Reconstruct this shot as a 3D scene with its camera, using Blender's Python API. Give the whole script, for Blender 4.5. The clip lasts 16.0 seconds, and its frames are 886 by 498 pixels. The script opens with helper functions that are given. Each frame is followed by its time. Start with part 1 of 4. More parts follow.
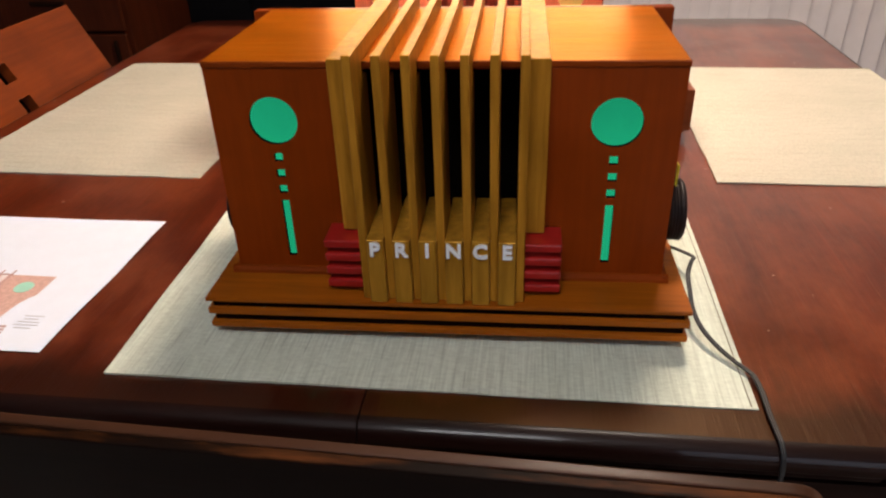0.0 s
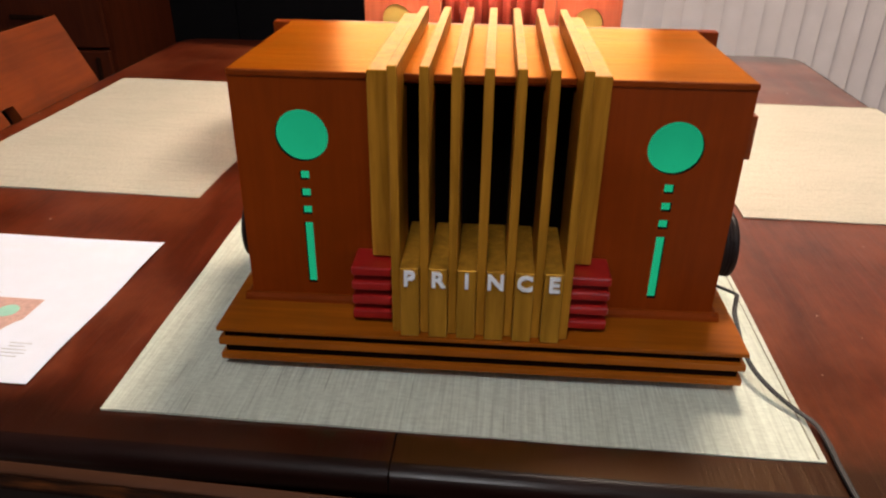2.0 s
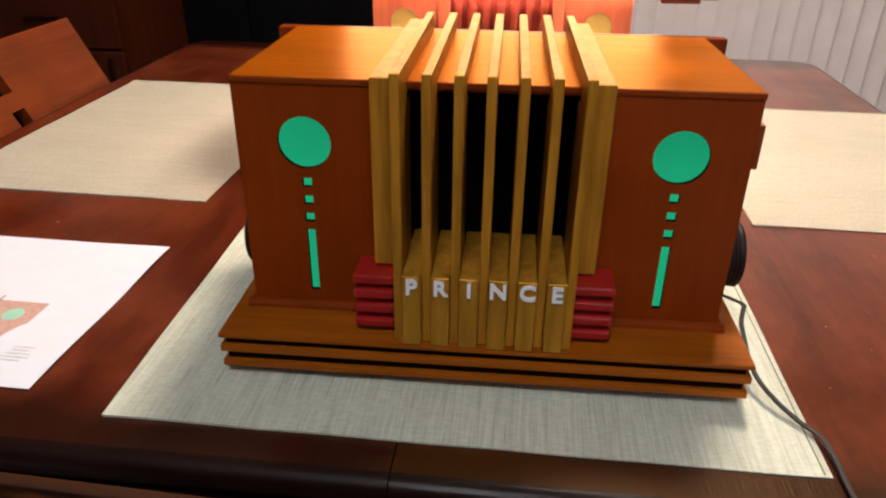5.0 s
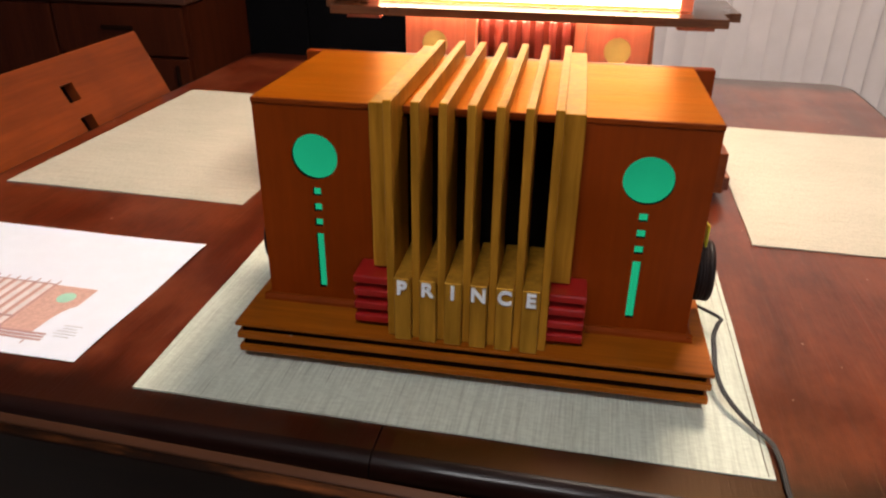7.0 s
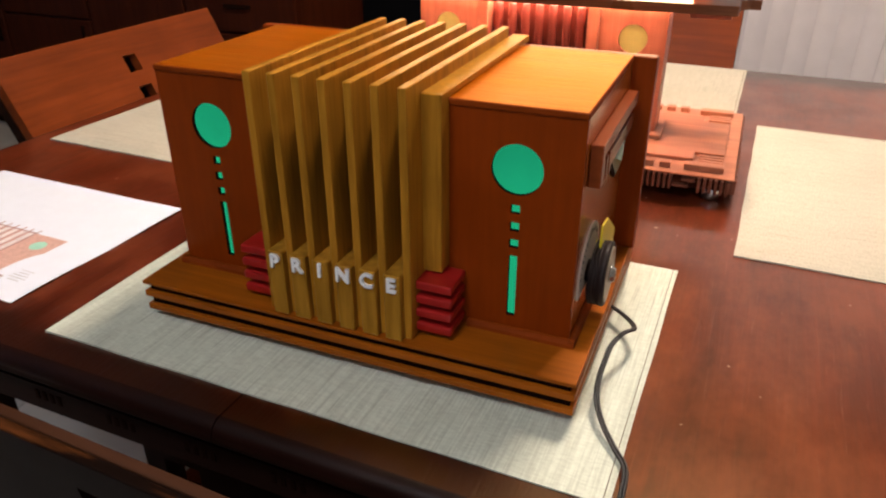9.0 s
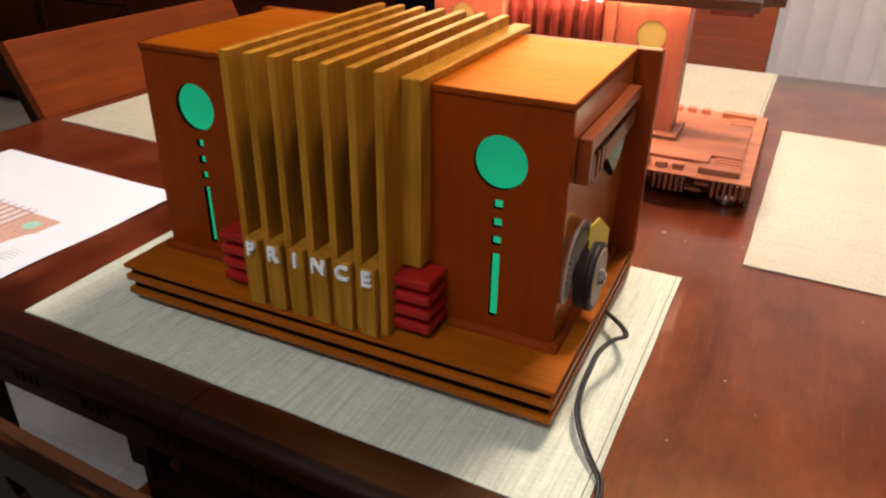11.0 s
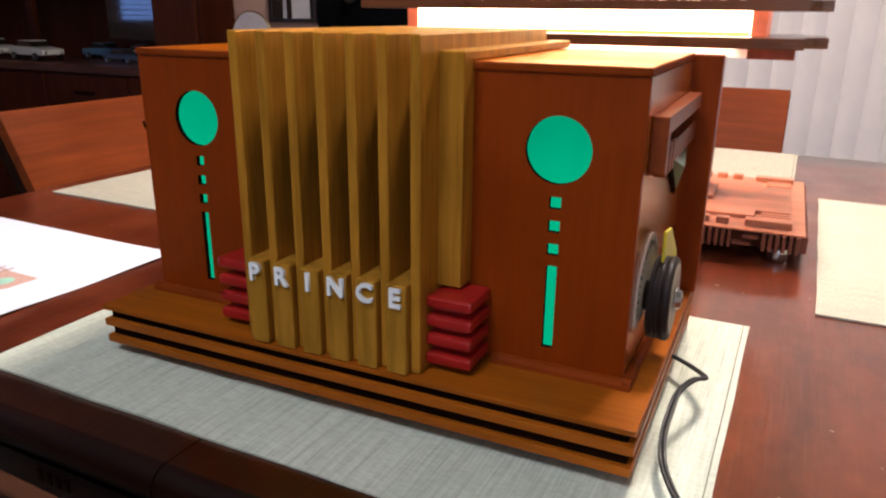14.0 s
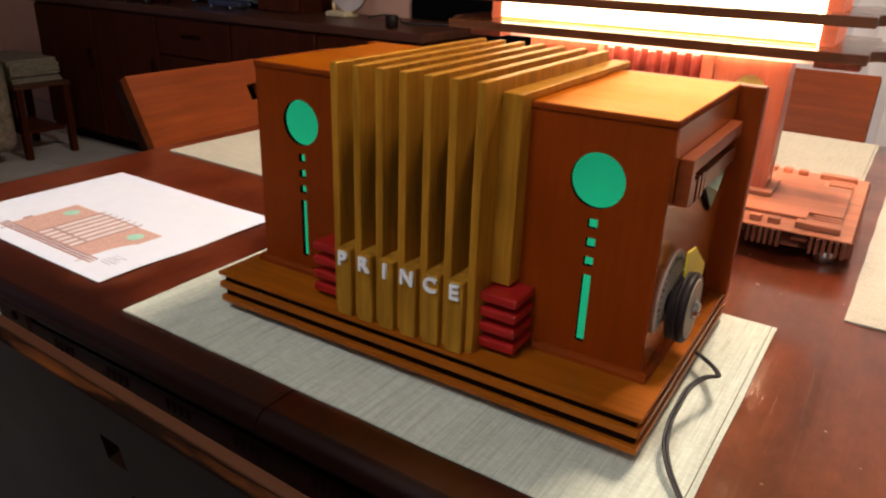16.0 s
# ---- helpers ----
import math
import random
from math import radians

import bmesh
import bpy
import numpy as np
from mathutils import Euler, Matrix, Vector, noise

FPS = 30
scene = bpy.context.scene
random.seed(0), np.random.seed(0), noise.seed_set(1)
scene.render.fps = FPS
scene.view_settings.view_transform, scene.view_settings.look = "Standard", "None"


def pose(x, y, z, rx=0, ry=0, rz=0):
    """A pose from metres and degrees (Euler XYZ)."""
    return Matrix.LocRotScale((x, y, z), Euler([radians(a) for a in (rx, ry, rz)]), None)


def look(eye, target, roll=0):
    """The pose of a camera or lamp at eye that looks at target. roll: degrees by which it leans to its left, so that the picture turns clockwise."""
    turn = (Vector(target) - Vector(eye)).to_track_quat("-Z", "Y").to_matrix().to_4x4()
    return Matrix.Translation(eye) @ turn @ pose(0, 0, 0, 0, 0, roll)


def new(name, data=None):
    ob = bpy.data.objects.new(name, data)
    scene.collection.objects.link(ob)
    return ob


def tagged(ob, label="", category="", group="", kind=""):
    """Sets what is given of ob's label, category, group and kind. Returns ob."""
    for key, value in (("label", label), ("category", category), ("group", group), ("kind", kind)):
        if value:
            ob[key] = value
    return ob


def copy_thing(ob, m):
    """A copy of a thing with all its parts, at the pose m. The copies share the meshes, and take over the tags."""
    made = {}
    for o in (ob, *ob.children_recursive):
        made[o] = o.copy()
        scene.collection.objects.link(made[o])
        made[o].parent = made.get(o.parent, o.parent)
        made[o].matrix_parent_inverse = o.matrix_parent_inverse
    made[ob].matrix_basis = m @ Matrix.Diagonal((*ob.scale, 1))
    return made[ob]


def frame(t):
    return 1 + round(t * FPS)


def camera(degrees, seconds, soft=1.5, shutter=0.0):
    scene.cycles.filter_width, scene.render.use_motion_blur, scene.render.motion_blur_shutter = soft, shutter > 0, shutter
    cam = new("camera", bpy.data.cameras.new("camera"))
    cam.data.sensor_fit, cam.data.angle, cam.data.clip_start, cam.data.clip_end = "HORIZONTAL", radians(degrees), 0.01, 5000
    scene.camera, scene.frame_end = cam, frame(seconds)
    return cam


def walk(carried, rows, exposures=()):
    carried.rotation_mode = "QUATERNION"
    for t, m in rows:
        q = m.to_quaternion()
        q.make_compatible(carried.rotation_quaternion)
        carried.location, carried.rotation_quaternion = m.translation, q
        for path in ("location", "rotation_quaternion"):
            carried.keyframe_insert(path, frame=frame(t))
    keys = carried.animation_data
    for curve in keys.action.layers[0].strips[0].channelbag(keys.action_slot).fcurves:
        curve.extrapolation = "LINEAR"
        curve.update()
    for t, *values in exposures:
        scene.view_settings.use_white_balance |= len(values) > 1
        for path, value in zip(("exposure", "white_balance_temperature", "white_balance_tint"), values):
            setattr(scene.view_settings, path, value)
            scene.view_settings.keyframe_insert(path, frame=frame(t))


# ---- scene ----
cam = camera(63.0, 16.0, soft=2.2, shutter=0.3)
METRES, EYE, TILT, LEAN, TURN = 1.1, 1.103, 0.0, 0.0, 6.5
ROWS = [
    (0.0, 0.0, 0.0, 0.0, -1.0, -30.13, 1.72),
    (0.5, -0.014, 0.0152, -0.0158, -3.35, -30.32, 0.41),
    (1.0, -0.0238, 0.0223, -0.0198, -3.48, -29.69, -0.15),
    (1.5, -0.0412, 0.0332, -0.019, -1.96, -28.1, -0.61),
    (2.0, -0.0436, 0.0359, -0.0199, -2.31, -27.73, -0.65),
    (2.5, -0.0342, 0.0408, -0.0201, -3.07, -27.66, -0.13),
    (3.0, -0.0353, 0.0442, -0.0215, -2.57, -27.73, -0.42),
    (3.5, -0.0398, 0.0479, -0.0243, -1.99, -27.92, -0.61),
    (4.0, -0.0392, 0.0467, -0.0211, -1.61, -27.62, -0.63),
    (6.5, -0.022, 0.0089, -0.002, -0.03, -27.77, -0.55),
    (7.0, 0.0076, -0.0067, 0.0071, 3.68, -27.04, -0.58),
    (7.5, 0.0514, -0.0043, 0.0068, 7.63, -28.13, -1.8),
    (8.0, 0.0969, 0.0405, 0.0042, 8.22, -29.14, -1.0),
    (10.5, 0.268, 0.0262, -0.0128, 27.43, -25.88, -0.18),
    (11.0, 0.2129, 0.0602, -0.0153, 19.04, -27.99, -0.83),
    (11.5, 0.2187, 0.0786, -0.0188, 21.32, -27.13, -0.41),
    (12.0, 0.2107, 0.1104, -0.0708, 23.23, -26.62, -1.14),
    (12.5, 0.1982, 0.1673, -0.1265, 18.85, -26.43, -2.26),
    (13.0, 0.1839, 0.1725, -0.1378, 21.04, -23.58, -2.03),
    (13.5, 0.1507, 0.1399, -0.1276, 20.45, -21.52, -1.86),
    (14.0, 0.1751, 0.0951, -0.1054, 18.58, -18.1, -0.59),
    (14.5, 0.2029, 0.0549, -0.1017, 20.37, -17.15, 0.21),
    (15.0, 0.2226, 0.0464, -0.0717, 22.12, -19.94, -0.39),
    (15.5, 0.2185, 0.0388, -0.0357, 24.73, -21.59, -1.31),
    (16.0, 0.2086, 0.0422, -0.0468, 25.82, -22.57, -1.85),
]
EXPOSURE = [(0.0, -0.03, 6500, 19.5), (12.0, 0.03, 6500, 19.5), (13.0, 0.10, 5950, 18.5), (13.5, 0.22, 5650, 18.5), (14.0, 0.26, 5950, 18.5), (14.5, 0.06, 6500, 18.5), (15.0, 0.0, 6550, 18.5), (16.0, -0.05, 6600, 18.5)]
walk(cam, [(t, pose(0, 0, EYE, TILT, LEAN, TURN) @ pose(METRES * x, METRES * y, METRES * z, 90 + pitch, roll, yaw)) for t, x, y, z, yaw, pitch, roll in ROWS], EXPOSURE)

# ---- light ----
world = bpy.data.worlds.new("sky")
scene.world = world
world.use_nodes = True
wn = world.node_tree.nodes
sky = wn.new("ShaderNodeTexSky")
sky.sky_type, sky.sun_disc = "NISHITA", False
sky.sun_elevation, sky.sun_rotation = radians(30), radians(200)
wn["Background"].inputs["Strength"].default_value = 0.08
world.node_tree.links.new(sky.outputs[0], wn["Background"].inputs["Color"])
scene.view_settings.exposure = 0.0


def area_lamp(name, eye, target, sx, sy, watts, colour):
    data = bpy.data.lights.new(name, "AREA")
    data.shape, data.size, data.size_y, data.energy, data.color = "RECTANGLE", sx, sy, watts, colour
    ob = new(name, data)
    ob.matrix_world = look(eye, target)
    return ob


# daylight through the window behind the camera, a ceiling fitting, an added fill lamp, and the tube inside the table
# lamp
area_lamp("window_daylight", (0.9, -1.93, 1.5), (0.5, 0.0, 1.1), 1.5, 1.1, 9.0, (0.74, 0.87, 1.0))
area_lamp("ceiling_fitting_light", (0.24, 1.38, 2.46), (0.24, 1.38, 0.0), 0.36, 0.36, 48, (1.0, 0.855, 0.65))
# unseen fill lamp, added overhead to brighten the fronts
area_lamp("front_fill_light", (-0.15, -0.70, 2.46), (-0.15, -0.70, 0.0), 0.5, 0.5, 17.5, (0.93, 0.99, 0.97))
area_lamp("table_lamp_tube", (-0.058, 1.038, 1.05), (-0.058, 1.038, 0.0), 0.33, 0.09, 5.8, (1.0, 0.72, 0.52))


# ---- materials ----
def nodes_of(name):
    m = bpy.data.materials.new(name)
    m.use_nodes = True
    nt = m.node_tree
    return m, nt, nt.nodes["Principled BSDF"]


def ramp(nt, fac, stops):
    r = nt.nodes.new("ShaderNodeValToRGB")
    while len(r.color_ramp.elements) < len(stops):
        r.color_ramp.elements.new(0.5)
    for e, (p, c) in zip(r.color_ramp.elements, stops):
        e.position, e.color = p, (*c, 1)
    nt.links.new(fac, r.inputs["Fac"])
    return r.outputs["Color"]


def coords(nt, scale, wander=True):
    tc = nt.nodes.new("ShaderNodeTexCoord")
    mp = nt.nodes.new("ShaderNodeMapping")
    mp.inputs["Scale"].default_value = scale
    nt.links.new(tc.outputs["Object"], mp.inputs["Vector"])
    if wander:
        info = nt.nodes.new("ShaderNodeObjectInfo")
        mul = nt.nodes.new("ShaderNodeMath")
        mul.operation = "MULTIPLY"
        mul.inputs[1].default_value = 7.0
        nt.links.new(info.outputs["Random"], mul.inputs[0])
        nt.links.new(mul.outputs[0], mp.inputs["Location"])
    return mp.outputs["Vector"]


def noise_tex(nt, vec, scale, detail=5.0, rough=0.55, distort=0.0):
    n = nt.nodes.new("ShaderNodeTexNoise")
    n.inputs["Scale"].default_value, n.inputs["Detail"].default_value = scale, detail
    n.inputs["Roughness"].default_value, n.inputs["Distortion"].default_value = rough, distort
    nt.links.new(vec, n.inputs["Vector"])
    return n.outputs["Fac"]


def mix(nt, kind, fac, a, b):
    m = nt.nodes.new("ShaderNodeMix")
    m.data_type, m.blend_type = "RGBA", kind
    for key, v in (("Factor", fac), ("A", a), ("B", b)):
        sock = next(s for s in m.inputs if s.name == key and s.type == ("VALUE" if key == "Factor" else "RGBA"))
        if isinstance(v, (int, float)):
            sock.default_value = v
        elif isinstance(v, tuple):
            sock.default_value = (*v, 1)
        else:
            nt.links.new(v, sock)
    return next(s for s in m.outputs if s.type == "RGBA")


def bump(nt, bsdf, height, strength, distance=0.001):
    b = nt.nodes.new("ShaderNodeBump")
    b.inputs["Strength"].default_value, b.inputs["Distance"].default_value = strength, distance
    nt.links.new(height, b.inputs["Height"])
    nt.links.new(b.outputs["Normal"], bsdf.inputs["Normal"])
    nt.links.new(b.outputs["Normal"], bsdf.inputs["Coat Normal"])


def span(nt, fac, lo, hi):
    r = nt.nodes.new("ShaderNodeMapRange")
    r.inputs["To Min"].default_value, r.inputs["To Max"].default_value = lo, hi
    nt.links.new(fac, r.inputs["Value"])
    return r.outputs[0]


def wood(name, dark, light, axis="x", fine=260.0, rough=0.3, coat=0.25, relief=0.12, stretch=0.06, blotch=18.0, gloss=0.18, nicks=0.0, polish=0.14, tint=None, scratch=0.0, figured=0.45, border=(), worn_edge=(), metal=0.0, ior=1.5):
    m, nt, b = nodes_of(name)
    s = {"x": (stretch, 1, 1), "y": (1, stretch, 1), "z": (1, 1, stretch)}[axis]
    v = coords(nt, s)
    grain = noise_tex(nt, v, fine, 6, 0.6, 0.5)
    figure = noise_tex(nt, v, fine * 0.16, 3, 0.5, 1.2)
    patch = noise_tex(nt, coords(nt, (1, 1, 1)), blotch, 3)
    base = ramp(nt, grain, [(0.28, dark), (0.72, light)])
    fig = ramp(nt, figure, [(0.35, tuple(0.6 * c for c in light)), (0.65, tuple(min(1, 1.15 * c) for c in light))])
    col = mix(nt, "MIX", figured, base, fig)
    col = mix(nt, "MULTIPLY", 0.55, col, ramp(nt, patch, [(0.3, (0.62, 0.62, 0.62)), (0.7, (1.0, 1.0, 1.0))]))
    if nicks:
        nick = noise_tex(nt, coords(nt, (1, 1, 1)), 75, 1, 0.5)
        col = mix(nt, "MIX", ramp(nt, nick, [(nicks, (0, 0, 0)), (nicks + 0.02, (1, 1, 1))]), col, (0.45, 0.32, 0.24))
    if scratch:
        mark = noise_tex(nt, coords(nt, (1, 0.04, 1)), 330, 2, 0.6, 0.3)
        rub = noise_tex(nt, coords(nt, (1, 0.5, 1)), 26, 4, 0.65)
        worn = mix(nt, "MULTIPLY", 1.0, ramp(nt, mark, [(0.62, (0, 0, 0)), (0.80, (1, 1, 1))]), ramp(nt, rub, [(0.42, (0, 0, 0)), (0.66, (1, 1, 1))]))
        haze = noise_tex(nt, coords(nt, (1, 0.6, 1)), 9, 5, 0.7)
        col = mix(nt, "MIX", ramp(nt, haze, [(0.44, (0, 0, 0)), (0.63, (0.55, 0.55, 0.55))]), col, tuple(scratch * c for c in (1.08, 0.24, 0.085)))
        col = mix(nt, "MIX", worn, col, tuple(scratch * c for c in (1.0, 0.34, 0.20)))
        nt.links.new(span(nt, rub, polish * 0.6, polish * 1.6), b.inputs["Coat Roughness"])
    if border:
        # shade along the two long edges is painted into the colour, ragged towards the middle
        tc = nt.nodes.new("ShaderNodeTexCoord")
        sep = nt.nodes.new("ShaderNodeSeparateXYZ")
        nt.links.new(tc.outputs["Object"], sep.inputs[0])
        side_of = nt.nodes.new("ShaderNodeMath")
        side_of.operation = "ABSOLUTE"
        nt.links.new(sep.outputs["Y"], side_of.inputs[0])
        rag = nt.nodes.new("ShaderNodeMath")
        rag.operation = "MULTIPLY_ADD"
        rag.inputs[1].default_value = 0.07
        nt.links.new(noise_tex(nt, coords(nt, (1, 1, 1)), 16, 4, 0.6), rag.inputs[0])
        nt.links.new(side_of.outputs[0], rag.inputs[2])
        edge_shade = nt.nodes.new("ShaderNodeMapRange")
        edge_shade.inputs["From Min"].default_value, edge_shade.inputs["From Max"].default_value = border
        nt.links.new(rag.outputs[0], edge_shade.inputs["Value"])
        col = mix(nt, "MIX", edge_shade.outputs[0], col, tuple(0.5 * c for c in dark))
    if worn_edge:
        # varnish worn through to pale wood along the upper edge, in broken streaks
        tc = nt.nodes.new("ShaderNodeTexCoord")
        sep = nt.nodes.new("ShaderNodeSeparateXYZ")
        nt.links.new(tc.outputs["Object"], sep.inputs[0])
        rag = nt.nodes.new("ShaderNodeMath")
        rag.operation = "MULTIPLY_ADD"
        rag.inputs[1].default_value = 0.016
        nt.links.new(noise_tex(nt, coords(nt, (0.12, 1, 1)), 120, 4, 0.6), rag.inputs[0])
        nt.links.new(sep.outputs["Z"], rag.inputs[2])
        bare = nt.nodes.new("ShaderNodeMapRange")
        bare.inputs["From Min"].default_value, bare.inputs["From Max"].default_value = worn_edge[1], worn_edge[2]
        nt.links.new(rag.outputs[0], bare.inputs["Value"])
        col = mix(nt, "MIX", bare.outputs[0], col, worn_edge[0])
    nt.links.new(col, b.inputs["Base Color"])
    nt.links.new(span(nt, patch, rough * 0.75, rough * 1.3), b.inputs["Roughness"])
    b.inputs["Coat Weight"].default_value, b.inputs["Metallic"].default_value = coat, metal
    if not scratch:
        b.inputs["Coat Roughness"].default_value = polish
    b.inputs["Specular IOR Level"].default_value, b.inputs["IOR"].default_value = gloss, ior
    if tint:
        b.inputs["Specular Tint"].default_value = (*tint, 1)
    height = grain
    if scratch:
        both = nt.nodes.new("ShaderNodeMath")
        both.operation = "MULTIPLY_ADD"
        both.inputs[1].default_value = 0.5
        nt.links.new(mark, both.inputs[0])
        nt.links.new(grain, both.inputs[2])
        height = both.outputs[0]
    bump(nt, b, height, relief, 0.0006)
    return m


def plain(name, colour, rough=0.5, metal=0.0, speck=0.12, scale=60.0, coat=0.0, relief=0.05):
    m, nt, b = nodes_of(name)
    n = noise_tex(nt, coords(nt, (1, 1, 1)), scale, 5)
    lo, hi = tuple(c * (1 - speck) for c in colour), tuple(min(1, c * (1 + speck)) for c in colour)
    nt.links.new(ramp(nt, n, [(0.3, lo), (0.7, hi)]), b.inputs["Base Color"])
    nt.links.new(span(nt, n, rough * 0.85, min(1, rough * 1.15)), b.inputs["Roughness"])
    b.inputs["Metallic"].default_value, b.inputs["Coat Weight"].default_value = metal, coat
    bump(nt, b, n, relief, 0.0005)
    return m


def glow(name, colour, strength, base=(0.5, 0.5, 0.5), rough=0.4, scale=20.0, vary=0.15, rise=()):
    m, nt, b = nodes_of(name)
    n = noise_tex(nt, coords(nt, (1, 1, 1)), scale, 3)
    b.inputs["Base Color"].default_value, b.inputs["Roughness"].default_value = (*base, 1), rough
    lo, hi = tuple(c * (1 - vary) for c in colour), colour
    col = ramp(nt, n, [(0.3, lo), (0.7, hi)])
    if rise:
        # the emission fades upwards over the given heights
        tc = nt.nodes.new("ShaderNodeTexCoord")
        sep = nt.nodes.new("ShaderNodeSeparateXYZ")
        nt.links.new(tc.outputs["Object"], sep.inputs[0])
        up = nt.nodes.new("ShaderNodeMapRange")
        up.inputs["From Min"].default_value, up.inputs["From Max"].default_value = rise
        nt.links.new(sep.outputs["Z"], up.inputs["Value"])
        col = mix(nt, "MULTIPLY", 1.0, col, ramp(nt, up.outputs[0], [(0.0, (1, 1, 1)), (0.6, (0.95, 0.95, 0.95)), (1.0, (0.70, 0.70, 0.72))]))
    nt.links.new(col, b.inputs["Emission Color"])
    b.inputs["Emission Strength"].default_value = strength
    return m


def weave(name, dark, light, axis, streak, flecks):
    """Woven reed cloth, its thick threads along the axis."""
    m, nt, b = nodes_of(name)
    s = {"x": (0.022, 1, 1), "y": (1, 0.022, 1)}[axis]
    t = {"x": (1, 0.2, 1), "y": (0.2, 1, 1)}[axis]
    v = coords(nt, s)
    thread = noise_tex(nt, v, 900, 3, 0.6)
    slub = noise_tex(nt, v, 210, 4, 0.7)
    cross = noise_tex(nt, coords(nt, t), 700, 2)
    patch = noise_tex(nt, coords(nt, (1, 1, 1)), 9, 3)
    fleck = noise_tex(nt, coords(nt, {"x": (0.035, 1, 1), "y": (1, 0.035, 1)}[axis]), 420, 1)
    col = ramp(nt, thread, [(0.30, dark), (0.60, light)])
    col = mix(nt, "MULTIPLY", 0.36, col, ramp(nt, cross, [(0.35, (0.6, 0.6, 0.58)), (0.6, (1, 1, 1))]))
    col = mix(nt, "MULTIPLY", streak, col, ramp(nt, slub, [(0.30, (0.62, 0.62, 0.58)), (0.55, (1, 1, 1))]))
    col = mix(nt, "MULTIPLY", flecks, col, ramp(nt, fleck, [(0.66, (1, 1, 1)), (0.74, (0.30, 0.29, 0.25))]))
    col = mix(nt, "MULTIPLY", 0.35, col, ramp(nt, patch, [(0.3, (0.75, 0.77, 0.74)), (0.7, (1, 1, 1))]))
    nt.links.new(col, b.inputs["Base Color"])
    b.inputs["Roughness"].default_value = 0.75
    h = nt.nodes.new("ShaderNodeMath")
    h.operation = "ADD"
    nt.links.new(thread, h.inputs[0])
    nt.links.new(cross, h.inputs[1])
    bump(nt, b, h.outputs[0], 0.3, 0.0006)
    return m


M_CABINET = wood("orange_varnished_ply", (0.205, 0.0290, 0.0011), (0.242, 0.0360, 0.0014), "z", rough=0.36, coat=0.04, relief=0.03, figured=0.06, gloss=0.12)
# side ply lighter than the front: light falling there is in its colour
M_SIDE = wood("glossy_lit_ply", (0.36, 0.080, 0.005), (0.43, 0.102, 0.008), "z", rough=0.24, coat=0.35, relief=0.0, polish=0.16, metal=0.12, tint=(1.0, 0.72, 0.38), gloss=0.35, figured=0.08)
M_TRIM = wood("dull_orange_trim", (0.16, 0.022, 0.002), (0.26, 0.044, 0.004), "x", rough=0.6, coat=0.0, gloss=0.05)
M_ORNAMENT = wood("red_brown_trim", (0.15, 0.026, 0.006), (0.26, 0.054, 0.012), "y", rough=0.34, coat=0.05, gloss=0.15, relief=0.2)
# lid wood, brighter and more golden than the front: lamp glow painted in
M_LID = wood("orange_lamplit_top", (0.40, 0.080, 0.0026), (0.55, 0.146, 0.0050), "x", rough=0.32, coat=0.0, relief=0.5, gloss=0.03, tint=(1.0, 0.70, 0.18), figured=0.3, metal=0.44)
M_PLINTH = wood("orange_plinth_wood", (0.26, 0.060, 0.0026), (0.40, 0.104, 0.0050), "x", rough=0.36, coat=0.0, nicks=0.80, gloss=0.14)
# near black for small dark parts, and for shade painted into gaps and recesses
M_GAP = plain("dark_parts_and_shade", (0.012, 0.005, 0.003), 0.8)
M_FIN = wood("olive_oak", (0.23, 0.084, 0.006), (0.56, 0.248, 0.024), "z", fine=300, rough=0.36, coat=0.0, relief=0.3, metal=0.16, tint=(1.0, 0.74, 0.25), gloss=0.12)
M_FIN_TOP = wood("olive_oak_block", (0.13, 0.046, 0.0036), (0.57, 0.268, 0.028), "z", fine=130, rough=0.36, coat=0.0, relief=0.25, stretch=0.10, metal=0.12, tint=(1.0, 0.74, 0.25), gloss=0.12)
M_RED = plain("red_lacquer", (0.34, 0.011, 0.0085), 0.36, speck=0.15, coat=0.12)
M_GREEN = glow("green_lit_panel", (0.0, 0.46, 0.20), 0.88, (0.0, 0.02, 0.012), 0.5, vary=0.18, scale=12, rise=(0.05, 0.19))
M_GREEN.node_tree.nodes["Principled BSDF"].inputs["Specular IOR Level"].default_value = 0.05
M_CLOTH = plain("black_grille_cloth", (0.005, 0.0035, 0.003), 0.95, scale=900)
M_LETTER = plain("white_plastic", (0.80, 0.80, 0.80), 0.35, speck=0.05)
M_DIAL = plain("cream_dial", (0.60, 0.52, 0.42), 0.45, speck=0.06)
M_INK = plain("dark_ink", (0.03, 0.03, 0.03), 0.6)
M_YELLOW = plain("yellow_plastic", (0.72, 0.60, 0.03), 0.3, speck=0.05)
M_KNOB = plain("black_bakelite", (0.013, 0.007, 0.006), 0.5, coat=0.0)
M_KNOB.node_tree.nodes["Principled BSDF"].inputs["Specular IOR Level"].default_value = 0.2
M_KNOB_FACE = plain("pale_knob_face", (0.30, 0.265, 0.19), 0.4)
M_BRASS = plain("worn_brass", (0.55, 0.42, 0.22), 0.3, 1.0)
M_STEEL = plain("dull_steel", (0.5, 0.5, 0.48), 0.28, 1.0)
M_JADE = plain("jade_glass", (0.12, 0.19, 0.11), 0.22, speck=0.2, coat=0.1)
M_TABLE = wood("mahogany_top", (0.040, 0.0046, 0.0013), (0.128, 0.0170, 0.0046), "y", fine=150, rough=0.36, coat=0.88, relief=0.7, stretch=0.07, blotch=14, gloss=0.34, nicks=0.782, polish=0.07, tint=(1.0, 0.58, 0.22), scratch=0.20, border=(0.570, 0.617))
